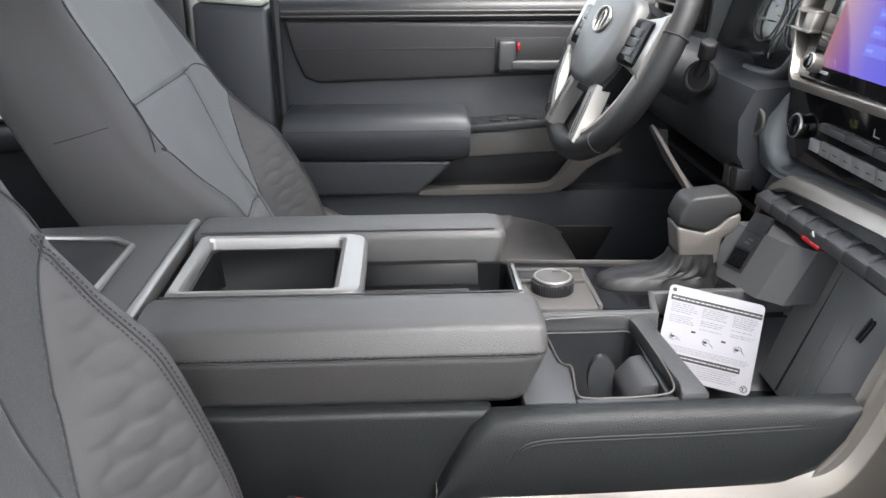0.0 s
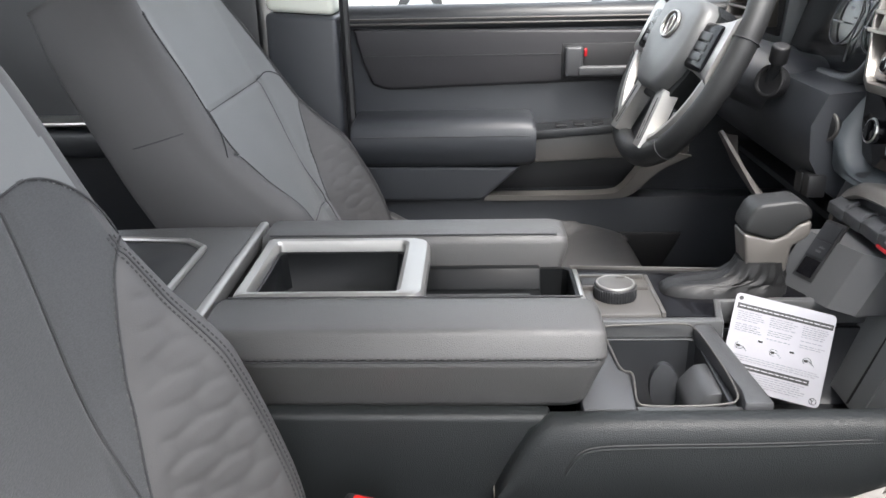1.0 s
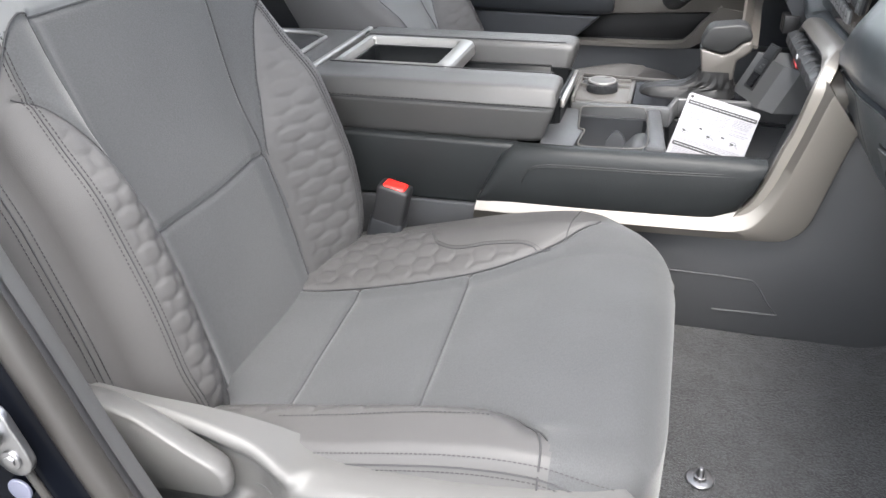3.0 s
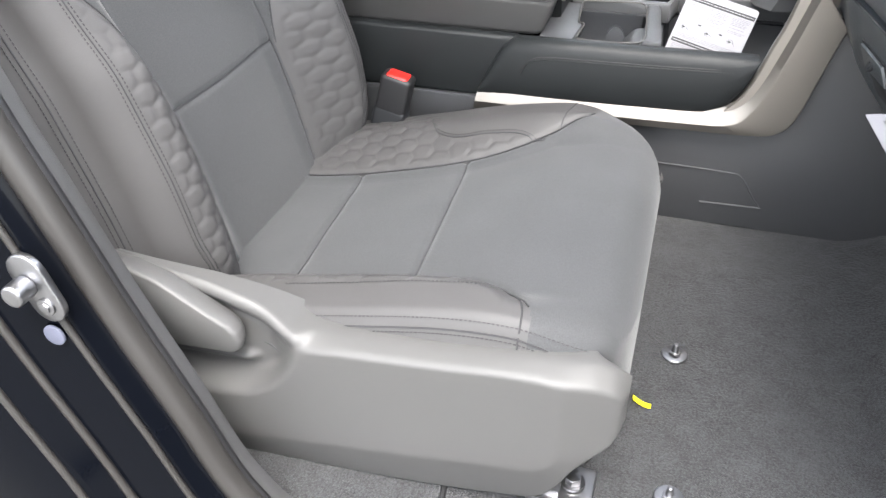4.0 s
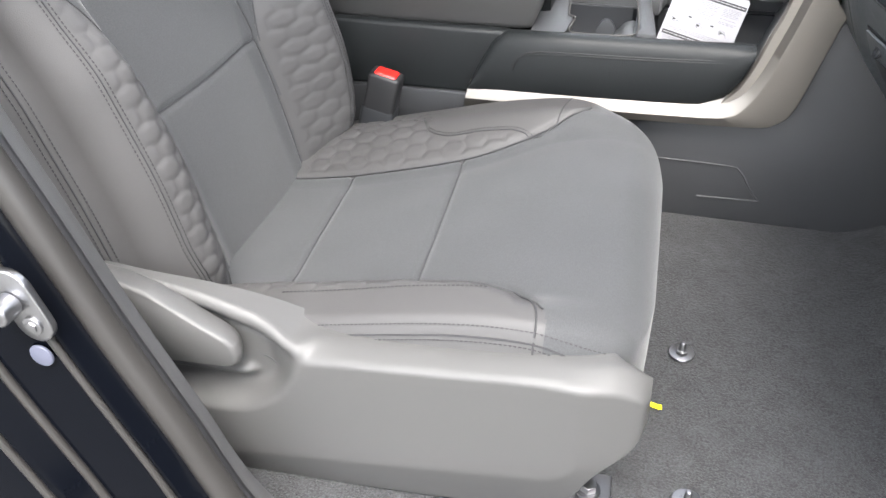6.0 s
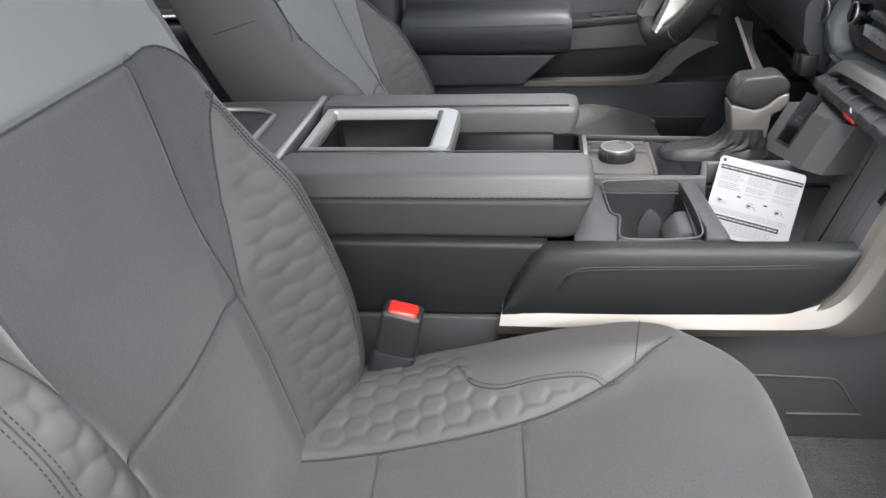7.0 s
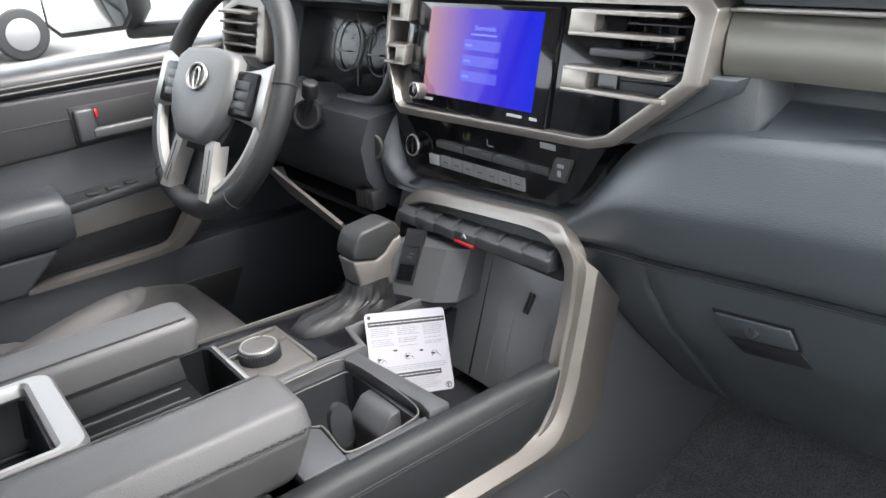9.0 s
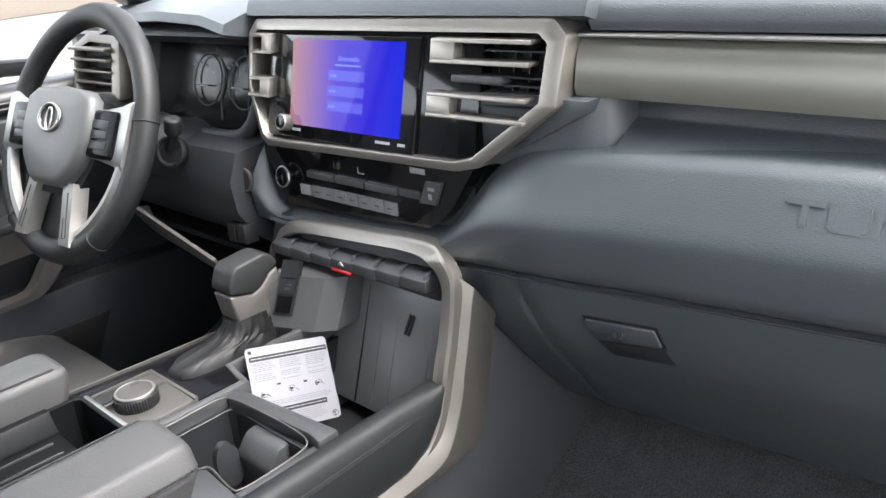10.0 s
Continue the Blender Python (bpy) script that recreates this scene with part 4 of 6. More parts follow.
cpart("cup_rim", tube(spline([(0.379, -0.012, 0.2645), (0.386, -0.007, 0.2665), (0.42, -0.006, 0.2675), (0.462, -0.010, 0.2705), (0.476, -0.022, 0.2705), (0.482, -0.07, 0.2685), (0.486, -0.125, 0.264), (0.483, -0.148, 0.260), (0.465, -0.154, 0.2585), (0.43, -0.155, 0.2575), (0.400, -0.154, 0.2575), (0.392, -0.146, 0.2590), (0.3955, -0.104, 0.2620), (0.386, -0.094, 0.2625), (0.382, -0.05, 0.2635), (0.379, -0.013, 0.2645)], 6), 0.0011, 8), DOORT, "satin grey cup holder rim")
cpart("cup_divider", prism([(0.452, 0.145), (0.482, 0.145), (0.482, 0.250), (0.466, 0.247), (0.450, 0.228)], "y", -0.118, -0.055, 0.005), PLASTIC, "grey cup holder divider")
for x, y, z in ((0.438, -0.058, 0.222), (0.456, -0.134, 0.190)):
    cpart("cup_tab", loft([[(x + 0.015 * math.cos(a), y + s + 0.006 * math.sin(a), z + 0.024 * math.sin(a)) for a in np.linspace(0, 2 * math.pi, 20, endpoint=False)] for s in (-0.004, 0.004)]), DARK, "flexible dark cup tab")

# front storage tray with a ribbed sloping back
tray((0.500, -0.150), (0.700, 0.056, 0.235), 0.095, 0.006, DARK, "front_tray", "black open storage tray")
cpart("tray_back", prism([(0.660, 0.160), (0.688, 0.160), (0.745, 0.345), (0.724, 0.345)], "y", -0.150, 0.175, 0.003), CHARGER, "smooth dark phone charger back with its sheen in the colour")
cpart("rib", prism([(0.6585, 0.165), (0.661, 0.165), (0.7235, 0.335), (0.721, 0.335)], "y", -0.0006, 0.0006), BLACK)
for y in (-0.118, -0.058, -0.030):
    cpart("rib", prism([(0.6590, 0.165), (0.661, 0.165), (0.7235, 0.335), (0.7215, 0.335)], "y", y - 0.0007, y + 0.0007), CHARGER)
for dy in (-0.0035, 0.0025):
    cpart("charge_mark", moved(prism([(-0.0016 - 0.003, -0.013), (0.0016 - 0.003, -0.014), (0.0016 + 0.003, 0.012), (-0.0016 + 0.003, 0.014)], "x", -0.0014, 0.0014), Matrix.Translation((0.7015, -0.080 + dy, 0.282)) @ Matrix.Rotation(radians(19), 4, "Y") @ Matrix.Scale(-1, 4, (0, 1, 0))), BLACK)
def outlet(u, v, d=0.0):
    """A point on the sloping outlet face: u across, v up."""
    y, z = 0.083 + u, 0.318 + v
    return Vector((0.625 - 0.4 * (y - 0.08) + 0.465 * (z - 0.286), y, z)) + Vector((-0.856, -0.342, 0.398)) * d
def outlet_plate(u0, u1, v0, v1, d0, d1):
    return loft([[outlet(u, v, d) for u, v in ((u0, v0), (u1, v0), (u1, v1), (u0, v1))] for d in (d0, d1)])
usb = cpart("usb_housing", loft([[(*outlet(0.030, z - 0.318).xy, z), (*outlet(-0.050, z - 0.318).xy, z), (outlet(-0.050, z - 0.318).x + 0.022, 0.011, z), (0.735, 0.016, z), (0.735, 0.118, z)] for z in (0.268, 0.272, 0.320, 0.333)]), BTN, "grey faceted outlet housing", sharp=20)
def upart(name, bm, m):
    part(name, moved(bm, Matrix.Translation((-0.2, 0, 0))), m, usb)
upart("outlet_frame", outlet_plate(-0.016, 0.012, -0.034, 0.034, -0.002, 0.0006), BLACK)
upart("outlet_cover", outlet_plate(-0.013, 0.010, 0.013, 0.031, 0.0, 0.0022), DARK)
upart("outlet_cover", outlet_plate(-0.013, 0.010, -0.007, 0.011, 0.0, 0.0022), DARK)
upart("outlet_socket", outlet_plate(-0.012, 0.009, -0.030, -0.010, 0.0, 0.0012), GLOSS)
upart("outlet_mark", merged(outlet_plate(-0.008, -0.001, 0.003, 0.005, 0.002, 0.0026), outlet_plate(-0.006, 0.001, -0.002, 0.0005, 0.002, 0.0026)), BTN)


# instruction card
card = thing("instruction_card", "white printed instruction card leaning in the console tray", "card", (0.57, 0.0, 0.165))
o = Vector((0.5382, 0.0428, 0.2843))
ex, ey = (Vector((0.6441, 0.0225, 0.2627)) - o), (Vector((0.519, -0.0065, 0.195)) - o)
nn = ex.cross(ey).normalized()
ex = ex.normalized()
ey = (ey - ey.project(ex)).normalized()
W, H = 0.110, 0.105
def cp(u, v, lift=0.0):
    return o + ex * (u * W) + ey * (v * H) - nn * 0 + nn_out * lift - Vector((0.57, 0.0, 0.165))
nn_out = nn if nn.y < 0 else -nn
def card_quad(u0, v0, u1, v1, lift=0.0006, r=0.0, t=0.0003):
    bm = bmesh.new()
    if r:
        pts = []
        for cx, cy, a0 in ((u0 + r, v0 + r, 180), (u1 - r, v0 + r, 270), (u1 - r, v1 - r, 0), (u0 + r, v1 - r, 90)):
            for k in range(6):
                a = radians(a0 + 18 * k)
                pts.append((cx + r * math.cos(a), cy + r * math.sin(a)))
    else:
        pts = [(u0, v0), (u1, v0), (u1, v1), (u0, v1)]
    f = [bm.verts.new(cp(u, v, lift)) for u, v in pts]
    b = [bm.verts.new(cp(u, v, lift - t)) for u, v in pts]
    bm.faces.new(f)
    bm.faces.new(b[::-1])
    for i in range(len(pts)):
        j = (i + 1) % len(pts)
        bm.faces.new((f[i], f[j], b[j], b[i]))
    return bm
part("sheet", card_quad(0, 0, 1, 1, 0.0, 0.05, 0.0008), PAPER, card)
part("heading_bar", card_quad(0.03, 0.105, 0.985, 0.165), INK, card)
part("heading_bar", card_quad(0.03, 0.735, 0.86, 0.795), INK, card)
heads = []
for v0, u_end in ((0.124, 0.97), (0.754, 0.84)):
    u = 0.05
    while u < u_end:
        w = min(random.uniform(0.02, 0.07), u_end - u)
        heads.append(card_quad(u, v0 + 0.005, u + w, v0 + 0.016, 0.0011))
        u += w + 0.010
tagged(part("heading_print", merged(*heads), PAPER, card), kind="stuff")
bars = []
def text_row(u0, u1, v, h):
    """A row of small bars, one for each word."""
    u = u0
    while u < u1 - 0.01:
        w = min(random.uniform(0.018, 0.06), u1 - u)
        bars.append(card_quad(u, v, u + w, v + h))
        u += w + 0.011
for col in range(3):
    u0 = 0.05 + col * 0.325
    for i in range(11):
        if i in (5 + col // 2, 10 - col):
            continue
        text_row(u0, u0 + random.uniform(0.20, 0.275), 0.188 + i * 0.0225, 0.008)
for i in range(3):
    text_row(0.05, random.uniform(0.88, 0.97), 0.650 + i * 0.0225, 0.008)
for i in range(6):
    text_row(0.06, random.uniform(0.78, 0.86), 0.815 + i * 0.0235, 0.008)
tagged(part("print", merged(*bars), GREYINK, card), kind="stuff")
part("punch_hole", card_quad(0.03, 0.03, 0.075, 0.075, 0.0007, 0.022), INK, card)
marks = [card_quad(0.30, 0.455, 0.345, 0.475), card_quad(0.62, 0.485, 0.665, 0.505)]
for u, v, turn in ((0.13, 0.555, 0.0), (0.47, 0.545, 1.2), (0.80, 0.545, 2.1)):
    arc = [cp(u + 0.042 * math.cos(a + turn), v + 0.034 * math.sin(a + turn), 0.0006) for a in np.linspace(0, 4.4, 16)]
    marks.append(tube(arc, 0.0003, 4))
    marks.append(tube([cp(u - 0.03, v + 0.03, 0.0006), cp(u + 0.01, v - 0.005, 0.0006), cp(u + 0.045, v + 0.01, 0.0006), cp(u + 0.075, v + 0.04, 0.0006)], 0.0003, 4))
    marks.append(card_quad(u - 0.03, v - 0.012, u + 0.008, v + 0.012))
tagged(part("pictogram", merged(*marks), INK, card), kind="stuff")
part("round_mark", tube([cp(0.93 + 0.035 * math.cos(a), 0.94 + 0.033 * math.sin(a), 0.0007) for a in np.linspace(0, 2 * math.pi, 20, endpoint=False)], 0.0004, 4, closed=True), INK, card)

part("letter", moved(words("Y", 0.0085), Matrix.Translation(cp(0.9, 0.972, 0.0005)) @ Matrix((*[(ex[i], -ey[i], nn_out[i], 0) for i in range(3)], (0, 0, 0, 1)))), INK, card)

# seat-belt buckle beside the passenger cushion
def buckle(y):
    b = thing("seatbelt_buckle", "black seat-belt buckle with a red release button", "seatbelt buckle", (0.142, y, 0.09), group="seat-belt buckles")
    m = Matrix.Translation((-0.014, 0, 0.028)) @ Matrix.Rotation(radians(14), 4, "Y") @ Matrix.Scale(1.08, 4)
    part("housing", moved(rbox((-0.0215, -0.016, 0.0), (0.0215, 0.015, 0.086), 0.005, 3), m), BLACK, b)
    part("lower_sleeve", moved(rbox((-0.0235, -0.0165, -0.05), (0.0235, 0.0165, 0.040), 0.006, 3), m), DARK, b)
    part("button", moved(rbox((-0.0155, -0.0130, 0.074), (0.0155, 0.0105, 0.0885), 0.004, 3), m), RED, b, "red release button")
    part("stalk", moved(rbox((-0.014, -0.004, -0.14), (0.014, 0.004, -0.03), 0.002), m), BLACK, b)
buckle(-0.236)
buckle(0.238)


# ---- dashboard ----
dash = thing("dashboard", "slate soft-touch dashboard with metallic trim", "dashboard", (0.75, 0, 0.3))


def dpart(name, bm, m, label="", parent=None, sharp=38):
    return part(name, moved(bm, Matrix.Translation((-0.75, 0, -0.3))), m, parent or dash, label, sharp)


PAD = [(0.80, 0.545), (0.744, 0.534), (0.732, 0.530), (0.723, 0.516), (0.711, 0.490), (0.7015, 0.468), (0.697, 0.454), (0.6955, 0.440), (0.697, 0.425), (0.702, 0.395), (0.706, 0.380), (0.712, 0.374), (0.80, 0.372)]
JOINT = ((-0.90, 0.437), (-0.615, 0.415), (-0.40, 0.399), (-0.256, 0.387), (-0.143, 0.382), (0.0, 0.376), (0.25, 0.366))
PAD_TOP = ((-0.90, 0.556), (-0.60, 0.552), (-0.37, 0.540), (-0.26, 0.527), (-0.235, 0.518), (-0.215, 0.506), (-0.203, 0.495), (-0.159, 0.442), (-0.144, 0.424), (-0.128, 0.415), (-0.11, 0.412), (-0.08, 0.410), (0.135, 0.397), (0.165, 0.394), (0.187, 0.402), (0.198, 0.417), (0.206, 0.440), (0.216, 0.47), (0.236, 0.50))
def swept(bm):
    """The passenger side of the dash bends forward, away from the cabin, towards its outer end. Pushes each point out
    along its line from the last camera position.
    """
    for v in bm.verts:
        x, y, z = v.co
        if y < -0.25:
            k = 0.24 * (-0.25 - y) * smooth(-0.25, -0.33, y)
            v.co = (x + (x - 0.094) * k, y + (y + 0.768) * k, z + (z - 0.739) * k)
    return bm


def profile_strip(prof, ys, wave=None):
    return loft([[(x + (wave(y, z) if wave else 0), y, z) for x, z in prof] for y in ys])


def pad_ring(y):
    lo, hi = lerp_table(JOINT, y) + 0.001, lerp_table(PAD_TOP, y)
    k = (hi - lo) / 0.173
    return [(x + 0.010 * max(0, 1 - k) * (z > 0.40), y, lo + (z - 0.372) * k) for x, z in PAD]


PAD_Y = [*np.linspace(-0.86, -0.26, 20), -0.245, -0.232, -0.222, -0.212, -0.203, -0.192, -0.18, -0.17, -0.159, -0.15, -0.144, -0.136, -0.128, -0.12, -0.11, -0.095, -0.08, 0.0, 0.08, 0.135, 0.15, 0.165, 0.176, 0.187, 0.193, 0.198, 0.204, 0.210, 0.216, 0.224]
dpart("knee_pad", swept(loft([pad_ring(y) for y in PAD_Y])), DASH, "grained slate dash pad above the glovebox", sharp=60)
GLB = [(0.0, 0.0), (0.0035, 0.010), (0.012, 0.035), (0.029, 0.075), (0.068, 0.127), (0.119, 0.187), (0.180, 0.252), (0.236, 0.288)]
GLB_S = tuple((i / 7, p[0]) for i, p in enumerate(GLB))
GLB_Z = tuple((i / 7, p[1]) for i, p in enumerate(GLB))
def under_dash(y, s, lift=0.0):
    """The face below the joint leans forward and rolls under; s runs down it."""
    dx, dz = lerp_table(GLB_S, s), lerp_table(GLB_Z, s)
    e = 0.01
    tx, tz = lerp_table(GLB_S, s + e) - lerp_table(GLB_S, s - e), lerp_table(GLB_Z, s + e) - lerp_table(GLB_Z, s - e)
    n = math.hypot(tx, tz) or 1
    return Vector((0.709 + dx - lift * tz / n, y, lerp_table(JOINT, y) - 0.002 - dz - lift * tx / n))
GAP = ((0.0, -0.2475), (0.04, -0.2478), (0.28, -0.249), (0.39, -0.255), (0.57, -0.259), (0.80, -0.241), (1.0, -0.215))
def under_panel(left, right, lift, n, m=44):
    """A thick skin on that face between two lines of y."""
    def fn(k):
        return [[under_dash(left(j / m) + (right(j / m) - left(j / m)) * i / n, j / m, lift - k - 0.004 * (max(0, 1 - min(i, n - i) / 1.0, 1 - j / 1.0) if k == 0 else 0)) for i in range(n + 1)] for j in range(m + 1)]
    front, back = fn(0), fn(0.012)
    bm = bmesh.new()
    f = [[bm.verts.new(p) for p in r] for r in front]
    g = [[bm.verts.new(p) for p in r] for r in back]
    for j in range(m):
        for i in range(n):
            bm.faces.new((f[j][i], f[j][i + 1], f[j + 1][i + 1], f[j + 1][i]))
            bm.faces.new((g[j][i], g[j + 1][i], g[j + 1][i + 1], g[j][i + 1]))
        bm.faces.new((f[j][0], f[j + 1][0], g[j + 1][0], g[j][0]))
        bm.faces.new((f[j][n], g[j][n], g[j + 1][n], f[j + 1][n]))
    for i in range(n):
        bm.faces.new((f[0][i], g[0][i], g[0][i + 1], f[0][i + 1]))
        bm.faces.new((f[m][i], f[m][i + 1], g[m][i + 1], g[m][i]))
    return bm
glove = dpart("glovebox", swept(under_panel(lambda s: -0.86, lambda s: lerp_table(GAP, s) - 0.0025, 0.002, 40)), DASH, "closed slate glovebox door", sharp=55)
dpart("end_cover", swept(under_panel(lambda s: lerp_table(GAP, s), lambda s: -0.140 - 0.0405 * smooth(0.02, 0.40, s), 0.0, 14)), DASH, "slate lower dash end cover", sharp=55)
def glove_part(name, quad, lift, depth, m, r, label=""):
    """A small plate on the glovebox: four corners in y and s."""
    bm = bmesh.new()
    ring_a = [bm.verts.new(under_dash(y, s, 0.002 + lift)) for y, s in quad]
    ring_b = [bm.verts.new(under_dash(y, s, 0.002 + lift - depth)) for y, s in quad]
    bm.faces.new(ring_a)
    bm.faces.new(ring_b[::-1])
    for i in range(4):
        bm.faces.new((ring_a[i], ring_b[i], ring_b[(i + 1) % 4], ring_a[(i + 1) % 4]))
    bmesh.ops.recalc_face_normals(bm, faces=bm.faces[:])
    if r:
        bmesh.ops.bevel(bm, geom=bm.edges[:], offset=r, segments=2, affect="EDGES", profile=0.5, clamp_overlap=True)
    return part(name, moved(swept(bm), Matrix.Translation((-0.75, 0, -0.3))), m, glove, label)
glove_part("handle_gap", [(-0.329, 0.277), (-0.415, 0.267), (-0.420, 0.372), (-0.336, 0.392)], 0.0012, 0.004, BLACK, 0.0)
glove_part("handle", [(-0.332, 0.290), (-0.412, 0.280), (-0.4165, 0.362), (-0.3385, 0.380)], 0.0042, 0.006, DASH, 0.0016, "glovebox latch handle")
# Shade in the hollow below the handle, painted as a thin dark plate.
glove_part("latch_recess_shade", [(-0.338, 0.400), (-0.418, 0.380), (-0.425, 0.440), (-0.350, 0.460)], 0.0010, 0.003, DARK, 0.0006)
dpart("joint_gap", swept(tube([under_dash(y, 0.004, 0.0006) for y in np.linspace(-0.85, -0.16, 60)], 0.0016, 6)), BLACK)
lock_at = under_dash(-0.372, 0.33, 0.0062)
part("lock", moved(swept(merged(cyl(lock_at, (-0.92, 0, 0.38), 0.0075, 0.003, 24, 0.0006), cyl(lock_at + Vector((-0.0014, 0, 0.0006)), (-0.92, 0, 0.38), 0.0052, 0.002, 24, 0.0004), moved(rbox((-0.0008, -0.0008, -0.0032), (0.0008, 0.0008, 0.0032), 0.0), Matrix.Translation(lock_at + Vector((-0.0022, 0, 0.0010)))))), Matrix.Translation((-0.75, 0, -0.3))), DARK, glove, "dark lock cylinder")
dpart("under_cover", rbox((0.76, 0.19, 0.262), (1.08, 0.84, 0.275), 0.005), DARK)
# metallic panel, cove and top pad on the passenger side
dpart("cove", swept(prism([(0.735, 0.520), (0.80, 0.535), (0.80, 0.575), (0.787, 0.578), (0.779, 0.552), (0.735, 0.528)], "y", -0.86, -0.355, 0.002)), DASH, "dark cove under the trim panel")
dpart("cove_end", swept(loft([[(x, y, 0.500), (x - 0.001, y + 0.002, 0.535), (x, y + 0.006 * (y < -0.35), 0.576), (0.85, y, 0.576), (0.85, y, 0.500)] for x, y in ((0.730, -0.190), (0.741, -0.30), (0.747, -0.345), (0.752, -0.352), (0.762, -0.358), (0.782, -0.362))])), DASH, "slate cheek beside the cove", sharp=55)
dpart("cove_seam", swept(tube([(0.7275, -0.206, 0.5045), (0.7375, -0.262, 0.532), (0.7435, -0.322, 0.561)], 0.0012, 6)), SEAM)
dpart("stack_cheek", prism([(-0.200, 0.494), (-0.324, 0.560), (-0.330, 0.574), (-0.300, 0.574), (-0.212, 0.503)], "x", 0.736, 0.80, 0.002), DASH)
dpart("lower_fill", prism([(-0.08, 0.33), (-0.08, 0.40), (-0.26, 0.40), (-0.26, 0.35), (-0.20, 0.335)], "x", 0.724, 0.80, 0.002), DASH)
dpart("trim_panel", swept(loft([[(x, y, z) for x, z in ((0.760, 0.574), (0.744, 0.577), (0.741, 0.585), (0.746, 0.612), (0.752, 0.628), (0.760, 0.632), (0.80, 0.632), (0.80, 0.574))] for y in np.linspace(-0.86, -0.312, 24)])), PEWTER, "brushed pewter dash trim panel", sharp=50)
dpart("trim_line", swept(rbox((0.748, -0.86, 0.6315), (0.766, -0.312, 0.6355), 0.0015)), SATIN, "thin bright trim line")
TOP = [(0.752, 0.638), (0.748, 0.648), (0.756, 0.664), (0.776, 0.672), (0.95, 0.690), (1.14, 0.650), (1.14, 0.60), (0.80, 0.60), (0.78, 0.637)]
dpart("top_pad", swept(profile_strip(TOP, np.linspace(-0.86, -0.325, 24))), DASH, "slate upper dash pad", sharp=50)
dpart("top_center", profile_strip([(0.742, 0.652), (0.748, 0.668), (0.765, 0.682), (0.80, 0.690), (0.95, 0.700), (1.14, 0.650), (1.14, 0.60), (0.80, 0.60), (0.78, 0.640)], np.linspace(-0.325, 0.225, 16)), DASH, "slate top of the centre stack", sharp=50)
# raised model name, plain strokes of its letters
STROKES = {"T": (((0, 1), (0.95, 1)), ((0.48, 1), (0.48, 0))), "U": (((0, 1), (0, 0.15), (0.15, 0), (0.8, 0), (0.95, 0.15), (0.95, 1)),), "N": (((0, 0), (0, 1), (0.9, 0), (0.9, 1)),)}
for letter, y0 in (("T", -0.533), ("U", -0.566), ("N", -0.599)):
    bits = []
    for line in STROKES[letter]:
        for a, b in zip(line, line[1:]):
            pa, pb = [Vector((0.709 + 0.0075 * q[1], y0 - 0.0255 * q[0], 0.4985 + 0.0155 * q[1])) for q in (a, b)]
            t = (pb - pa).normalized() * 0.0024
            side_v = t.cross(Vector((-0.9, 0, 0.43))).normalized() * 0.0026
            bits.append(loft([[pa - t - side_v + o, pa - t + side_v + o, pb + t + side_v + o, pb + t - side_v + o] for o in (Vector((0.004, 0, -0.002)), Vector((-0.0016, 0, 0.0008)))]))
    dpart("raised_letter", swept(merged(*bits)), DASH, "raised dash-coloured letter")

# centre stack
dpart("stack_body", profile_strip([(0.775, 0.660), (0.750, 0.500), (0.745, 0.472), (0.735, 0.36), (0.95, 0.34), (0.95, 0.66)], np.linspace(-0.170, 0.238, 10)), DASH, sharp=50)
OUTER = [(0.165, 0.486), (-0.180, 0.494), (-0.214, 0.502), (-0.302, 0.568), (-0.306, 0.634), (-0.288, 0.651), (0.205, 0.648), (0.222, 0.630), (0.218, 0.560), (0.182, 0.496)]
INNER = [(0.162, 0.497), (-0.178, 0.505), (-0.202, 0.511), (-0.283, 0.572), (-0.286, 0.627), (-0.274, 0.636), (0.196, 0.634), (0.208, 0.622), (0.205, 0.562), (0.172, 0.503)]
dpart("stack_bezel", frame_yz(OUTER, INNER, 0.700, 0.045, 0.26), LIT_SILVER, "champagne metallic octagonal surround", sharp=30)
def sx(z, d=0.0):
    return 0.708 + 0.26 * (z - 0.495) + d
def stack_box(y0, y1, z0, z1, d0, d1, r=0.002):
    return prism([(sx(z0, d0), z0), (sx(z1, d0), z1), (sx(z1, d1), z1), (sx(z0, d1), z0)], "y", y0, y1, r)
dpart("stack_face", stack_box(-0.200, 0.175, 0.500, 0.636, 0.002, 0.02), GLOSS, "piano black centre face")
dpart("vent_cavity", stack_box(-0.290, -0.19, 0.55, 0.640, 0.03, 0.04), BLACK)
dpart("vent_cavity", stack_box(0.16, 0.215, 0.52, 0.640, 0.03, 0.04), BLACK)
scr = dpart("display_glass", stack_box(-0.113, 0.143, 0.503, 0.630, -0.004, 0.004), GLOSS, "glossy centre touch screen")
def on_screen(y0, y1, z0, z1, lift, m, name, r=0.0):
    part(name, moved(stack_box(y0, y1, z0, z1, -0.0042 - lift, -0.0035 - lift, r), Matrix.Translation((-0.75, 0, -0.3))), m, scr)
on_screen(-0.090, 0.118, 0.519, 0.624, 0.0002, DISPLAY, "lit_area")
for z in (0.583, 0.565, 0.547):
    on_screen(-0.024, 0.044, z - 0.006, z + 0.006, 0.0005, BUTTON, "menu_button")
    on_screen(0.028, 0.040, z - 0.002, z + 0.001, 0.0008, WORDS, "menu_word")
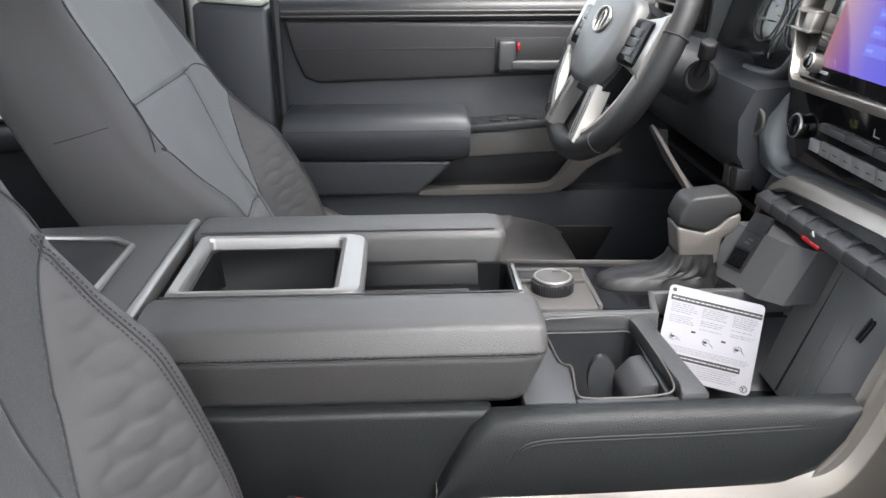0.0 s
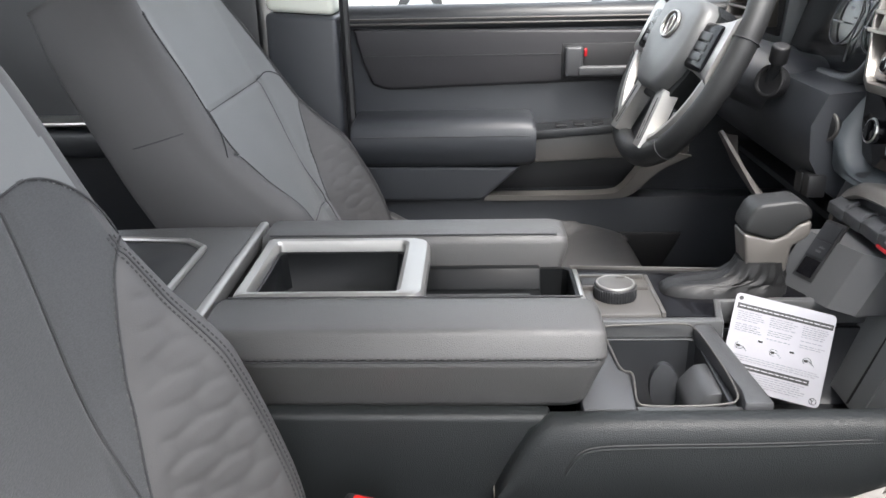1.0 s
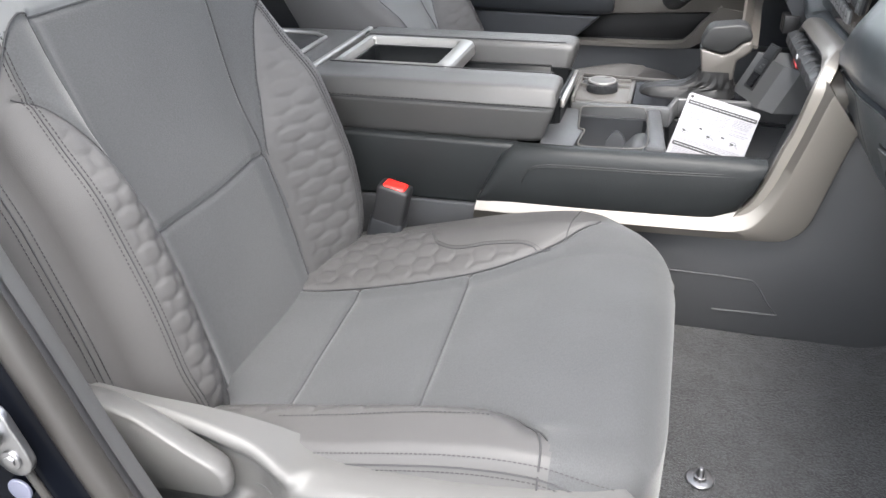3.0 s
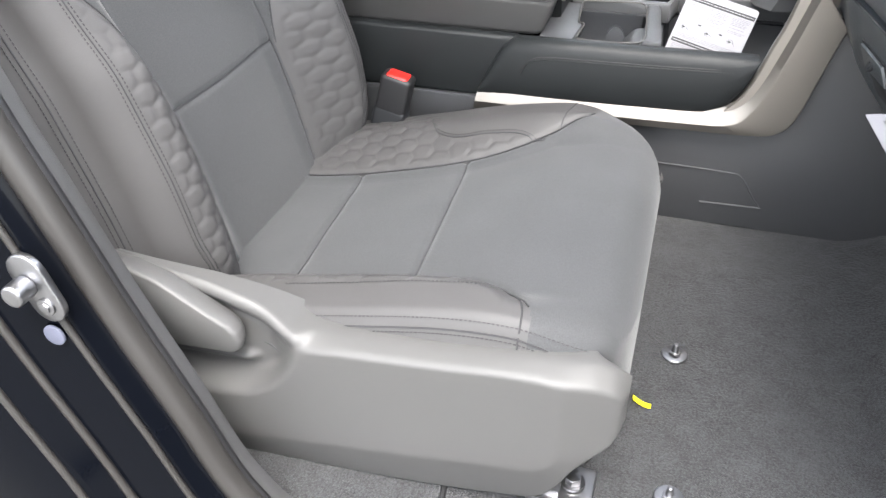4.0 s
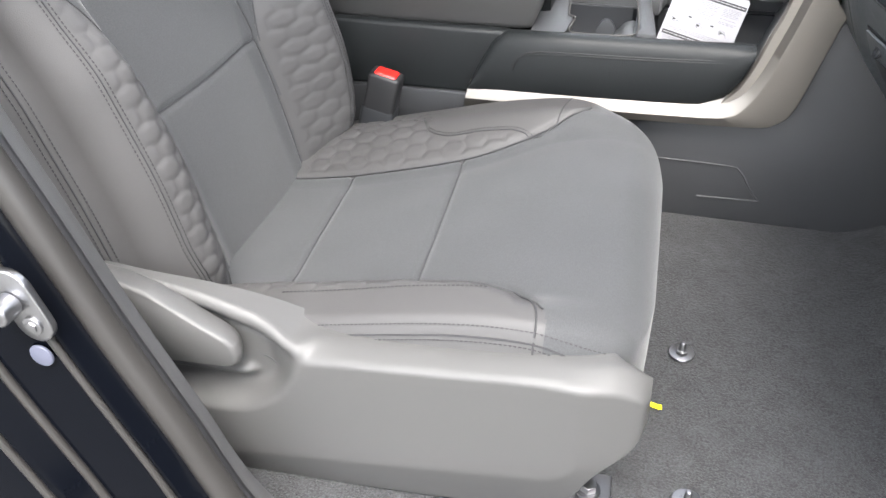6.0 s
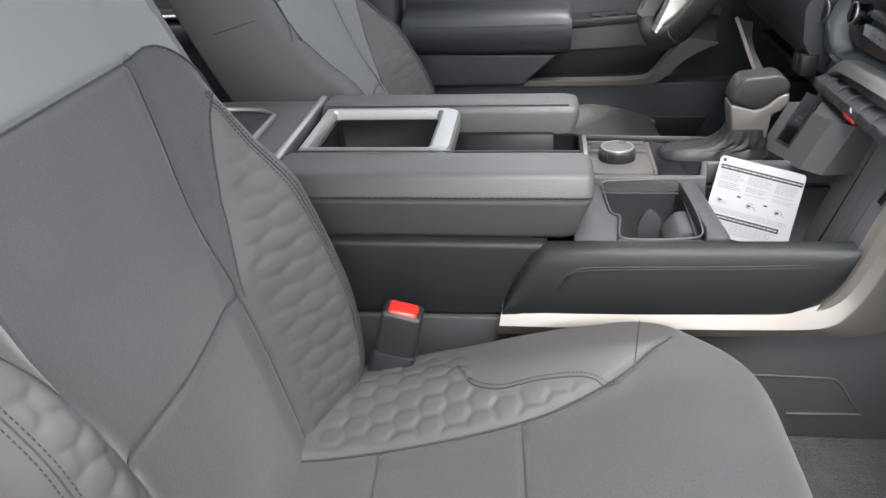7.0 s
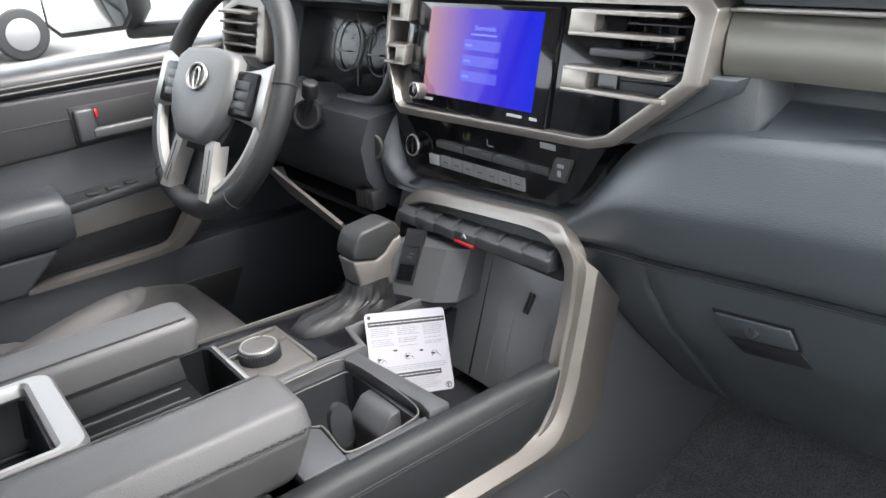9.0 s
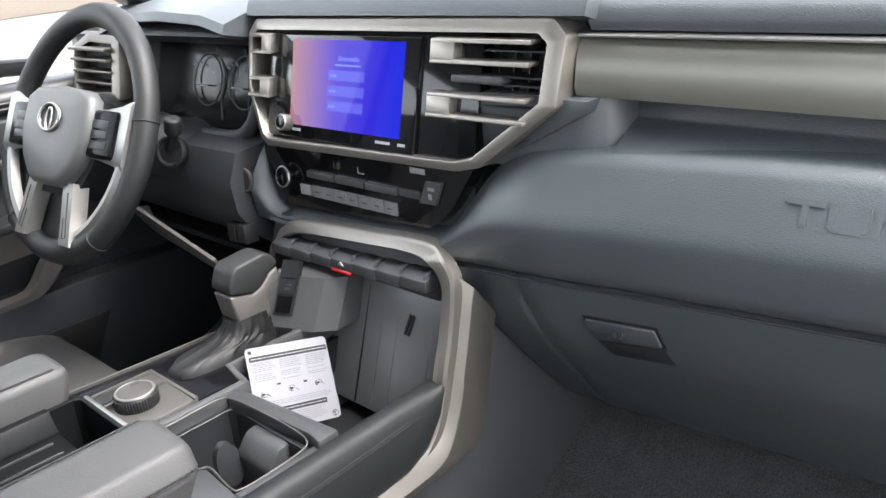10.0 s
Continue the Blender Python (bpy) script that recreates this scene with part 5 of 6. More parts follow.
part("menu_heading", moved(words("Bienvenido", 0.0088), Matrix.Translation((-0.75, 0, -0.3)) @ Matrix.Translation((sx(0.600, -0.0052), 0.0255, 0.600)) @ Matrix.Rotation(radians(14.5), 4, "Y") @ Matrix(((0, 0, -1, 0), (-1, 0, 0, 0), (0, 1, 0, 0), (0, 0, 0, 1)))), WORDS, scr)
on_screen(-0.016, 0.032, 0.594, 0.596, 0.0005, WORDS, "menu_line")
for y0, y1, z in ((-0.075, -0.050, 0.5125), (-0.10, -0.088, 0.5125), (0.095, 0.112, 0.513)):
    on_screen(y0, y1, z - 0.0015, z + 0.0015, 0.0005, LABELW, "mark")
part("volume_knob", moved(merged(cyl((sx(0.521, -0.010), 0.120, 0.5215), (-1, 0, 0.26), 0.0105, 0.014, 32, 0.002)), Matrix.Translation((-0.75, 0, -0.3))), TAUPE, scr, "dark chrome volume knob")
part("knob_face", moved(cyl((sx(0.521, -0.018), 0.120, 0.5240), (-1, 0, 0.26), 0.0085, 0.003, 32, 0.001), Matrix.Translation((-0.75, 0, -0.3))), GLOSS, scr)
part("knob_ring", moved(ring((sx(0.521, -0.0172), 0.120, 0.5236), (-1, 0, 0.26), 0.0096, 0.0010, 32), Matrix.Translation((-0.75, 0, -0.3))), SATIN, scr)
# side vents of the stack
for sg, y0, y1 in ((1, -0.270, -0.135), (2, 0.158, 0.206)):
    for z in ((0.628, 0.607, 0.573, 0.552) if sg == 1 else (0.628, 0.607, 0.573, 0.552)):
        dpart("vent_bar", stack_box(y0, y1, z - 0.0022, z + 0.0022, -0.012, 0.006, 0.001), LIT_SILVER)
    for z0, z1 in ((0.607, 0.628), (0.552, 0.573)):
        ya, yb = (y1 - 0.035, y1) if sg == 1 else (y0, y0 + 0.022)
        dpart("vent_cap", stack_box(ya, yb, z0, z1, -0.012, 0.004, 0.0015), LIT_SILVER, "champagne metallic vent corner")
for z in (0.592, 0.584, 0.617, 0.562):
    dpart("vent_slat", stack_box(-0.278, -0.172, z - 0.001, z + 0.001, 0.004, 0.03, 0.0005), DARK)
for y in (-0.190, -0.21, -0.23, -0.25):
    dpart("vent_blade", stack_box(y - 0.001, y + 0.001, 0.545, 0.628, 0.018, 0.032, 0.0005), DARK)
dpart("vent_tab", stack_box(-0.235, -0.165, 0.586, 0.594, -0.008, 0.012, 0.002), PLASTIC, "grey vent adjuster tab")
# climate panel
CLIMATE_X = 0.7265
dpart("climate_face", prism([(0.170, 0.492), (0.204, 0.486), (0.202, 0.440), (0.190, 0.404), (0.170, 0.396), (-0.11, 0.410), (-0.134, 0.422), (-0.152, 0.440), (-0.190, 0.492)], "x", 0.7215, 0.745, 0.0), GLOSS, "piano black climate panel")
def clim(y0, y1, z0, z1, d, r=0.001):
    return rbox((CLIMATE_X - 0.006 - d, y0, z0), (CLIMATE_X + 0.004, y1, z1), r)
for i, (y0, y1) in enumerate(((0.049, 0.106), (-0.009, 0.047), (-0.068, -0.011), (-0.106, -0.070))):
    dpart("climate_bar", clim(y0, y1, 0.4455, 0.4555, 0.006 if i < 3 else 0.003, 0.002), BTN if i < 3 else PLASTIC, "grey toggle bar")
# A white highlight on the glossy panel, painted as a pale tile.
dpart("tile_highlight", clim(0.108, 0.130, 0.4180, 0.4320, 0.002, 0.0008), LABELW, "pale tile painted as a highlight on the climate panel")
for i in range(7):
    y = 0.104 - i * 0.0238
    dpart("climate_button", clim(y - 0.0228, y, 0.4175, 0.4340, 0.002, 0.0008), KEYCAP, "grey climate button")
    dpart("button_mark", clim(y - 0.016, y - 0.007, 0.4248, 0.4260, 0.0022, 0), INK)
dial = dpart("temp_dial", cyl((0.717, 0.155, 0.440), (-1, 0, 0.2), 0.0150, 0.014, 40, 0.003), GLOSS, "dark chrome temperature dial")
part("dial_ring", moved(ring((0.7103, 0.155, 0.4413), (-1, 0, 0.2), 0.0140, 0.0014, 32), Matrix.Translation((-0.75, 0, -0.3))), SATIN, dial)
part("dial_face", moved(cyl((0.7095, 0.155, 0.4415), (-1, 0, 0.2), 0.0130, 0.003, 32, 0.001), Matrix.Translation((-0.75, 0, -0.3))), GLOSS, dial)
dpart("usb_port", prism([(-0.117, 0.470), (-0.144, 0.471), (-0.131, 0.443), (-0.104, 0.442)], "x", 0.7175, 0.724, 0.001), BTN)
dpart("port_mark", merged(clim(-0.126, -0.121, 0.449, 0.456, 0.0036, 0), clim(-0.131, -0.121, 0.460, 0.464, 0.0036, 0)), LABELW)
dpart("status_mark", clim(-0.115, -0.090, 0.4765, 0.4835, -0.0006, 0), LABELW)
for y in (0.050, 0.0425):
    w = 0.0027
    zz = (0.4635, 0.4715)
    strokes = [clim(y - 0.0007 + w, y + w, zz[0], zz[1], -0.0006, 0), clim(y - w, y + w, zz[0], zz[0] + 0.0008, -0.0006, 0)]
    if y < 0.045:
        strokes += [clim(y - w, y - w + 0.0007, zz[0], zz[1], -0.0006, 0), clim(y - w, y + w, zz[1] - 0.0008, zz[1], -0.0006, 0)]
    dpart("display_digit", merged(*strokes), AMBER, "amber temperature display segments")
dpart("display_mark", merged(clim(-0.006, 0.006, 0.4625, 0.464, -0.0006, 0), clim(0.0045, 0.006, 0.4625, 0.471, -0.0006, 0)), LABELW)
dpart("start_ring", ring((0.697, 0.236, 0.428), (-1, -0.2, 0.1), 0.0165, 0.0025), DOORT)
dpart("start_button", cyl((0.700, 0.236, 0.428), (-1, -0.2, 0.1), 0.015, 0.010, 32, 0.002), BLACK, "black start button")
# arch of metallic trim over the switch row
arch_out = spline([(0.702, 0.225, 0.285), (0.698, 0.213, 0.320), (0.694, 0.182, 0.353), (0.692, 0.146, 0.375), (0.691, 0.105, 0.386), (0.690, -0.024, 0.396), (0.690, -0.120, 0.402), (0.688, -0.155, 0.394), (0.684, -0.176, 0.382), (0.6765, -0.1865, 0.366), (0.665, -0.1875, 0.315), (0.655, -0.1875, 0.285), (0.643, -0.1875, 0.245), (0.627, -0.1875, 0.208), (0.600, -0.1875, 0.180)], 6)
arch_in = spline([(0.704, 0.190, 0.285), (0.700, 0.183, 0.315), (0.696, 0.158, 0.347), (0.694, 0.125, 0.361), (0.693, 0.090, 0.368), (0.692, -0.024, 0.378), (0.692, -0.100, 0.382), (0.690, -0.130, 0.376), (0.688, -0.146, 0.364), (0.680, -0.163, 0.348), (0.667, -0.167, 0.308), (0.657, -0.167, 0.280), (0.645, -0.167, 0.242), (0.629, -0.167, 0.206), (0.602, -0.167, 0.176)], 6)
rows = []
for a, b in zip(arch_out, arch_in):
    b = b.lerp(a, 0.44 - 0.30 * smooth(0.375, 0.330, b.z) * (b.y < 0))
    a = a + Vector((0.010 * smooth(-0.172, -0.135, a.y), 0, 0))
    d = b - a
    rows.append([a + Vector((0.014, 0, 0)) - d * 0.02, a + Vector((0.0016, 0, 0)), a + d * 0.09, a + d * 0.5 + Vector((-0.0008, 0, 0)), a + d * 0.91, b + Vector((0.0018, 0, 0)), b + Vector((0.045, 0, 0)) + d * 0.1])
dpart("arch_trim", band(rows, 0.003, 1), LIT_SILVER, "champagne metallic arch trim", sharp=24)
dpart("switch_shelf", prism([(0.690, 0.336), (0.740, 0.336), (0.740, 0.392), (0.708, 0.384)], "y", -0.150, 0.185, 0.003), DARK)
for i in range(7):
    y = 0.140 - i * 0.0435
    z = 0.348 + 0.0017 * i
    sw = dpart("switch", prism([(0.676, z - 0.008), (0.700, z - 0.011), (0.704, z + 0.012), (0.690, z + 0.011), (0.6775, z + 0.005)], "y", y - 0.0212, y + 0.0212, 0.0012), PLASTIC, "grey toggle switch")
    part("toggle", moved(prism([(0.679, z + 0.004), (0.690, z + 0.008), (0.698, z + 0.009), (0.696, z + 0.016), (0.685, z + 0.013)], "y", y - 0.0200, y - 0.0135, 0.0015), Matrix.Translation((-0.75, 0, -0.3))), PLASTIC, sw)
    if i == 3:
        part("lens", moved(prism([(0.6742, z - 0.0105), (0.684, z - 0.0125), (0.684, z - 0.006), (0.6750, z - 0.0065)], "y", y - 0.0190, y + 0.0190, 0.0008), Matrix.Translation((-0.75, 0, -0.3))), HAZARD, sw, "red hazard light lens")
        part("triangle", moved(prism([(y - 0.005, z - 0.0005), (y + 0.005, z - 0.0005), (y, z + 0.0045)], "x", 0.6758, 0.679), Matrix.Translation((-0.75, 0, -0.3))), LABELW, sw)

# driver side: hood over the gauges, column shroud, knee cover, corner vent
dpart("gauge_hood", loft([[(x, y, z + dz) for x, z in ((0.70, 0.632), (0.705, 0.645), (0.74, 0.655), (0.95, 0.69), (1.14, 0.65), (1.14, 0.60), (0.80, 0.61))] for y, dz in ((0.226, 0.0), (0.28, 0.012), (0.40, 0.018), (0.52, 0.014), (0.60, -0.005))]), DASH, "slate hood over the gauges", sharp=50)
dpart("hood_underside", prism([(0.70, 0.628), (0.80, 0.60), (0.82, 0.62), (0.72, 0.645)], "y", 0.235, 0.60, 0.004), DARK)
dpart("driver_top", profile_strip([(0.74, 0.62), (0.76, 0.640), (0.95, 0.66), (1.14, 0.63), (1.14, 0.58), (0.80, 0.58)], np.linspace(0.60, 0.86, 6)), DASH)
dpart("gauge_face", prism([(0.760, 0.475), (0.800, 0.612), (0.81, 0.612), (0.77, 0.475)], "y", 0.245, 0.585, 0.002), GLASSD, "dark gauge cluster glass")
dpart("gauge_rim", tube(spline([(0.785, 0.258, 0.590), (0.760, 0.262, 0.520), (0.748, 0.285, 0.482), (0.745, 0.34, 0.470), (0.745, 0.45, 0.468), (0.748, 0.54, 0.482)], 8), 0.011, 10), PLASTIC)
for y in (0.415, 0.315):
    dpart("dial", ring((0.776 if y > 0.4 else 0.778, y, 0.548), (-1, 0, 0.3), 0.040, 0.0014), BTN)
    dpart("needle", moved(rbox((-0.002, -0.002, -0.0012), (0.0, 0.030, 0.0012), 0.0004), Matrix.Translation((0.772, y, 0.540))), LABELW)
    for k in range(11):
        a = radians(-40 + 26 * k)
        dpart("tick_mark", moved(rbox((-0.0008, -0.0011, 0.029), (0.0008, 0.0011, 0.035), 0), Matrix.Translation((0.775, y, 0.548)) @ Matrix.Rotation(radians(-16), 4, "Y") @ Matrix.Rotation(a, 4, "X")), LABELW)
dpart("gauge_divider", merged(*[tube([(0.772, 0.365 - s, 0.600), (0.772, 0.352 - s, 0.560), (0.768, 0.375 - s, 0.52), (0.762, 0.372 - s, 0.490)], 0.0012, 6) for s in (0.0, 0.075)]), BTN)
dpart("column_shroud", loft([[(x, 0.455 + hy * c, z + hz * s) for c, s in [(math.cos(a), math.sin(a)) for a in np.linspace(0, 2 * math.pi, 24, endpoint=False)]] for x, z, hy, hz in ((0.60, 0.488, 0.050, 0.045), (0.66, 0.466, 0.065, 0.052), (0.74, 0.436, 0.075, 0.056), (0.80, 0.42, 0.08, 0.06))]), DOORP, "dark steering column shroud")
dpart("knee_cover", loft([[(0.745, y, 0.475), (0.690, y, 0.470), (0.672, y, 0.43), (0.676, y, 0.385), (0.70, y, 0.345), (0.74, y, 0.315), (0.90, y, 0.30), (0.90, y, 0.47)] for y in (0.232, 0.25, 0.40, 0.60, 0.84)]), DOORP, "dark knee panel under the column", sharp=50)
for i, (y, z) in enumerate(((0.236, 0.352), (0.262, 0.350))):
    dpart("lower_switch", rbox((0.676, y - 0.011, z - 0.016), (0.70, y + 0.011, z + 0.014), 0.003), BLACK)
dpart("knee_blade", band([[(x, y, z), (x + 0.014, y, z - w * 0.8), (x + 0.03, y, z - w)] for x, y, z, w in ((0.633, 0.490, 0.364, 0.008), (0.628, 0.465, 0.372, 0.040), (0.624, 0.42, 0.368, 0.046), (0.618, 0.33, 0.356, 0.040), (0.612, 0.25, 0.346, 0.036), (0.609, 0.205, 0.340, 0.026))], 0.005), TAUPE, "pale trim blade under the column")
dpart("corner_vent_frame", frame_yz([(0.60, 0.515), (0.78, 0.505), (0.79, 0.60), (0.72, 0.625), (0.61, 0.622)], [(0.625, 0.528), (0.765, 0.520), (0.773, 0.592), (0.715, 0.608), (0.628, 0.606)], 0.70, 0.04, 0.26), SILVER, "champagne metallic corner vent frame", sharp=30)
for z in (0.540, 0.560, 0.580, 0.598):
    dpart("vent_slat", rbox((0.712, 0.625, z - 0.0025), (0.735, 0.77, z + 0.0025), 0.001), SILVER)
dpart("vent_backing", rbox((0.745, 0.60, 0.50), (0.755, 0.80, 0.63), 0.001), BLACK)
dpart("side_dash", prism([(0.74, 0.35), (1.0, 0.35), (1.0, 0.62), (0.76, 0.62)], "y", 0.588, 0.86, 0.004), DASH)

# ---- steering wheel ----
wheel = thing("steering_wheel", "grey leather steering wheel with silver spokes", "steering wheel", (0.565, 0.458, 0.503))
wheel.rotation_euler = (Matrix.Rotation(radians(5), 4, "Z") @ Matrix.Rotation(radians(-64), 4, "Y") @ Matrix.Rotation(radians(180), 4, "Z")).to_euler()
wheel.scale = (1.04, 1.04, 1.04)
# local: z points at the driver, x down the wheel
def wp(name, bm, m, label="", parent=None, sharp=45):
    return part(name, bm, m, parent or wheel, label, sharp)
N = 96
rim = []
for i in range(N):
    a = 2 * math.pi * i / N
    thick = 0.0165 + 0.0025 * math.exp(-((math.sin(a) - 0.35) / 0.3) ** 2)
    rr = 0.174 - (0.008 * max(0, math.cos(a) - 0.75) / 0.25)
    c = Vector((rr * math.cos(a), rr * math.sin(a), 0.0))
    d = c.normalized()
    rim.append([c + d * thick * math.cos(b) + Vector((0, 0, thick * math.sin(b))) for b in np.linspace(0, 2 * math.pi, 14, endpoint=False)])
rim.append(rim[0])
bm = loft(rim, caps=False)
bmesh.ops.remove_doubles(bm, verts=bm.verts[:], dist=1e-6)
rimo = wp("rim", bm, RIM, "black leather rim", sharp=80)
for a in (radians(100), radians(-100), radians(40), radians(-40)):
    part("seam", moved(ring((0, 0, 0), (0, 0, 1), 0.0172, 0.0009, 24, 6), Matrix.Rotation(a, 4, "Z") @ Matrix.Translation((0.174, 0, 0)) @ Matrix.Rotation(radians(90), 4, "X")), SEAM, rimo)
hub = loft([[(x * k * 1.02, y * k * 1.28, z) for x, y in ((-0.060, -0.050), (-0.064, 0.0), (-0.060, 0.050), (-0.048, 0.067), (0.0, 0.070), (0.040, 0.058), (0.068, 0.036), (0.074, 0.026), (0.074, -0.026), (0.068, -0.036), (0.040, -0.058), (0.0, -0.070), (-0.048, -0.067))] for z, k in ((0.012, 1.0), (0.024, 1.0), (0.031, 0.965), (0.0345, 0.92), (0.0365, 0.85), (0.038, 0.4))])
wp("hub", hub, HUB, "grey airbag hub", sharp=60)
wp("hub_back", loft([[(x * k, y * k * 1.34, z) for x, y in ((-0.060, -0.050), (-0.060, 0.050), (-0.048, 0.067), (0.0, 0.070), (0.040, 0.060), (0.084, 0.040), (0.084, -0.040), (0.040, -0.060), (0.0, -0.070), (-0.048, -0.067))] for z, k in ((-0.045, 0.9), (-0.01, 1.0), (0.012, 1.02), (0.0135, 0.99))]), SOFT, "dark back of the hub", sharp=50)
wp("hub_seam", tube([(x * 0.9, y * 0.9, 0.0345) for x, y in ((0.055, -0.048), (0.070, -0.025), (0.070, 0.025), (0.055, 0.048), (0.015, 0.068), (-0.035, 0.066))], 0.0008, 6), THREAD)
badge = wp("badge", merged(moved(ring((0, 0, 0), (0, 0, 1), 0.024, 0.0026, 36), Matrix.Translation((-0.018, 0, 0.040)) @ Matrix.Diagonal((0.78, 1.15, 1, 1))), moved(ring((0, 0, 0), (0, 0, 1), 0.0125, 0.002, 28), Matrix.Translation((-0.016, 0, 0.040)) @ Matrix.Diagonal((1.2, 0.6, 1, 1)))), SATIN, "plain silver oval badge")
for sg in (1, -1):
    wp("spoke", loft([[(x * k, sg * y, z) for x, y, z in ((-0.036, a, 0.0), (0.024, a, 0.0), (0.030, a, 0.014), (0.022, a, 0.021), (-0.034, a, 0.021), (-0.042, a, 0.014))] for a, k in ((0.06, 0.9), (0.10, 0.95), (0.135, 1.1), (0.165, 1.35))]), SPOKE, "satin grey side spoke")
    rows = []
    for a in np.linspace(radians(30), radians(95), 24):
        rows.append([(r * math.cos(a), sg * r * math.sin(a), z) for r, z in ((0.164, 0.012), (0.158, 0.0175), (0.150, 0.016), (0.147, 0.004))])
    wp("rim_inlay", band(rows, 0.003), SPOKE, "silver inner rim inlay")
    wp("spoke_inlay", rbox((-0.038, sg * 0.076, 0.010), (0.027, sg * 0.146, 0.0240), 0.006, 3), SHIFT)
    for k in range(3):
        wp("wheel_button", rbox((-0.024 + k * 0.014, sg * 0.088, 0.022), (-0.013 + k * 0.014, sg * 0.126, 0.0258), 0.0012), DARK)
    lower = loft([[(x + ox, sg * (y + oy), z) for ox, oy, z in ((0.0, -0.014, 0.0), (0.0, 0.018, 0.0), (0.0, 0.015, 0.022), (0.0, -0.011, 0.022))] for x, y in ((0.066, 0.046), (0.10, 0.053), (0.152, 0.062))])
    wp("spoke_groove", tube([(x, sg * y, 0.0222) for x, y in ((0.080, 0.053), (0.115, 0.060), (0.140, 0.066), (0.143, 0.058), (0.115, 0.052))], 0.0008, 6), SEAM)
    wp("lower_spoke", lower, SPOKE, "silver lower spoke")
wp("spoke_fill", prism([(0.05, -0.03), (0.05, 0.03), (0.150, 0.064), (0.150, -0.064)], "z", -0.012, -0.004), DARK)
stalk = thing("wiper_stalk", "black stalk on the steering column", "stalk", (0.66, 0.36, 0.505))
part("arm", tube(spline([(0.0, 0.012, -0.050), (0.0, -0.004, -0.028), (0.0, -0.018, -0.008)], 5), 0.0075, 12), DARK, stalk)
part("knob", cyl((0.0, -0.022, 0.002), (0.0, -0.35, 1), 0.0125, 0.026, 28, 0.004), BLACK, stalk)
part("base", merged(cyl((0.004, 0.000, -0.040), (-0.8, -0.5, 0.25), 0.023, 0.016, 32, 0.004), ring((-0.003, -0.004, -0.038), (-0.8, -0.5, 0.25), 0.021, 0.003, 32)), BLACK, stalk)


# ---- driver door ----
door = thing("driver_door", "slate driver door with armrest, pull handle and map pocket", "car door", (0.4, 0.82, 0.0))


def door_part(name, bm, m, label="", sharp=40):
    return part(name, moved(bm, Matrix.Translation((-0.4, -0.82, 0))), m, door, label, sharp)


door_part("shell", prism([(0.0, -0.05), (0.98, -0.05), (0.98, 0.52), (0.0, 0.535)], "y", 0.800, 0.93, 0.008), DOORP)
door_part("upper_panel", prism([(0.012, 0.505), (0.86, 0.490), (0.86, 0.41), (0.075, 0.388), (0.045, 0.398), (0.028, 0.44)], "y", 0.786, 0.806, 0.007, 3), DOORU, "dark soft upper door panel")
door_part("panel_line", rbox((0.03, 0.7845, 0.4515), (0.80, 0.788, 0.4535), 0.0006), SEAM)
door_part("sill_cap", loft([[(x, y, z) for y, z in ((0.93, 0.538), (0.82, 0.545), (0.800, 0.540), (0.792, 0.528), (0.790, 0.508), (0.80, 0.500), (0.93, 0.500))] for x in (-0.004, 0.3, 0.6, 0.98)]), DARK, "dark window sill cap", 60)
door_part("sill_line", tube([(0.0, 0.7905, 0.521), (0.96, 0.7905, 0.521)], 0.0022, 8), DOORT)
door_part("sill_line", tube([(0.0, 0.7885, 0.512), (0.96, 0.7885, 0.512)], 0.0022, 8), DOORT)
door_part("armrest", loft([[(x, y, 0.30 + (z - 0.30) * k) for y, z in ((0.81, 0.246), (0.725, 0.250), (0.712, 0.262), (0.706, 0.300), (0.708, 0.325), (0.720, 0.338), (0.745, 0.343), (0.81, 0.345))] for x, k in ((0.008, 0.8), (0.016, 1.0), (0.33, 1.0), (0.352, 0.96), (0.360, 0.80))]), DOORP, "padded door armrest", 60)
door_part("armrest_seam", tube([(0.012, 0.7065, 0.312), (0.345, 0.7065, 0.312)], 0.001, 6), SEAM)
door_part("lower_armrest", prism([(0.016, 0.178), (0.258, 0.178), (0.335, 0.246), (0.016, 0.252)], "y", 0.728, 0.81, 0.008, 3), DOORP)
door_part("switch_deck", prism([(0.36, 0.315), (0.66, 0.335), (0.66, 0.318), (0.36, 0.298)], "y", 0.735, 0.81, 0.003), DARK)
for i in range(3):
    door_part("window_switch", rbox((0.40 + 0.035 * i, 0.745, 0.319 + 0.002 * i), (0.422 + 0.035 * i, 0.765, 0.3235 + 0.002 * i), 0.002), BLACK)
door_part("door_band", prism([(0.355, 0.296), (0.66, 0.318), (0.66, 0.262), (0.325, 0.246)], "y", 0.752, 0.81, 0.004), DOORT, "taupe door insert")
door_part("pocket", prism([(0.31, 0.240), (0.66, 0.252), (0.63, 0.225), (0.56, 0.186), (0.262, 0.182)], "y", 0.792, 0.81, 0.003), BLACK)
rows = []
for a, b in zip(spline([(0.262, 0.176), (0.40, 0.176), (0.515, 0.178), (0.555, 0.190), (0.60, 0.232), (0.66, 0.262)], 7), spline([(0.264, 0.1835), (0.40, 0.1825), (0.505, 0.185), (0.535, 0.198), (0.565, 0.236), (0.60, 0.272)], 7)):
    rows.append([(a[0], 0.75, a[1]), (a[0], 0.738, a[1] + 0.002), (b[0], 0.738, b[1]), (b[0], 0.765, b[1] + 0.001)])
door_part("pocket_trim", band(rows, 0.003), DOORT, "satin pocket edge trim")
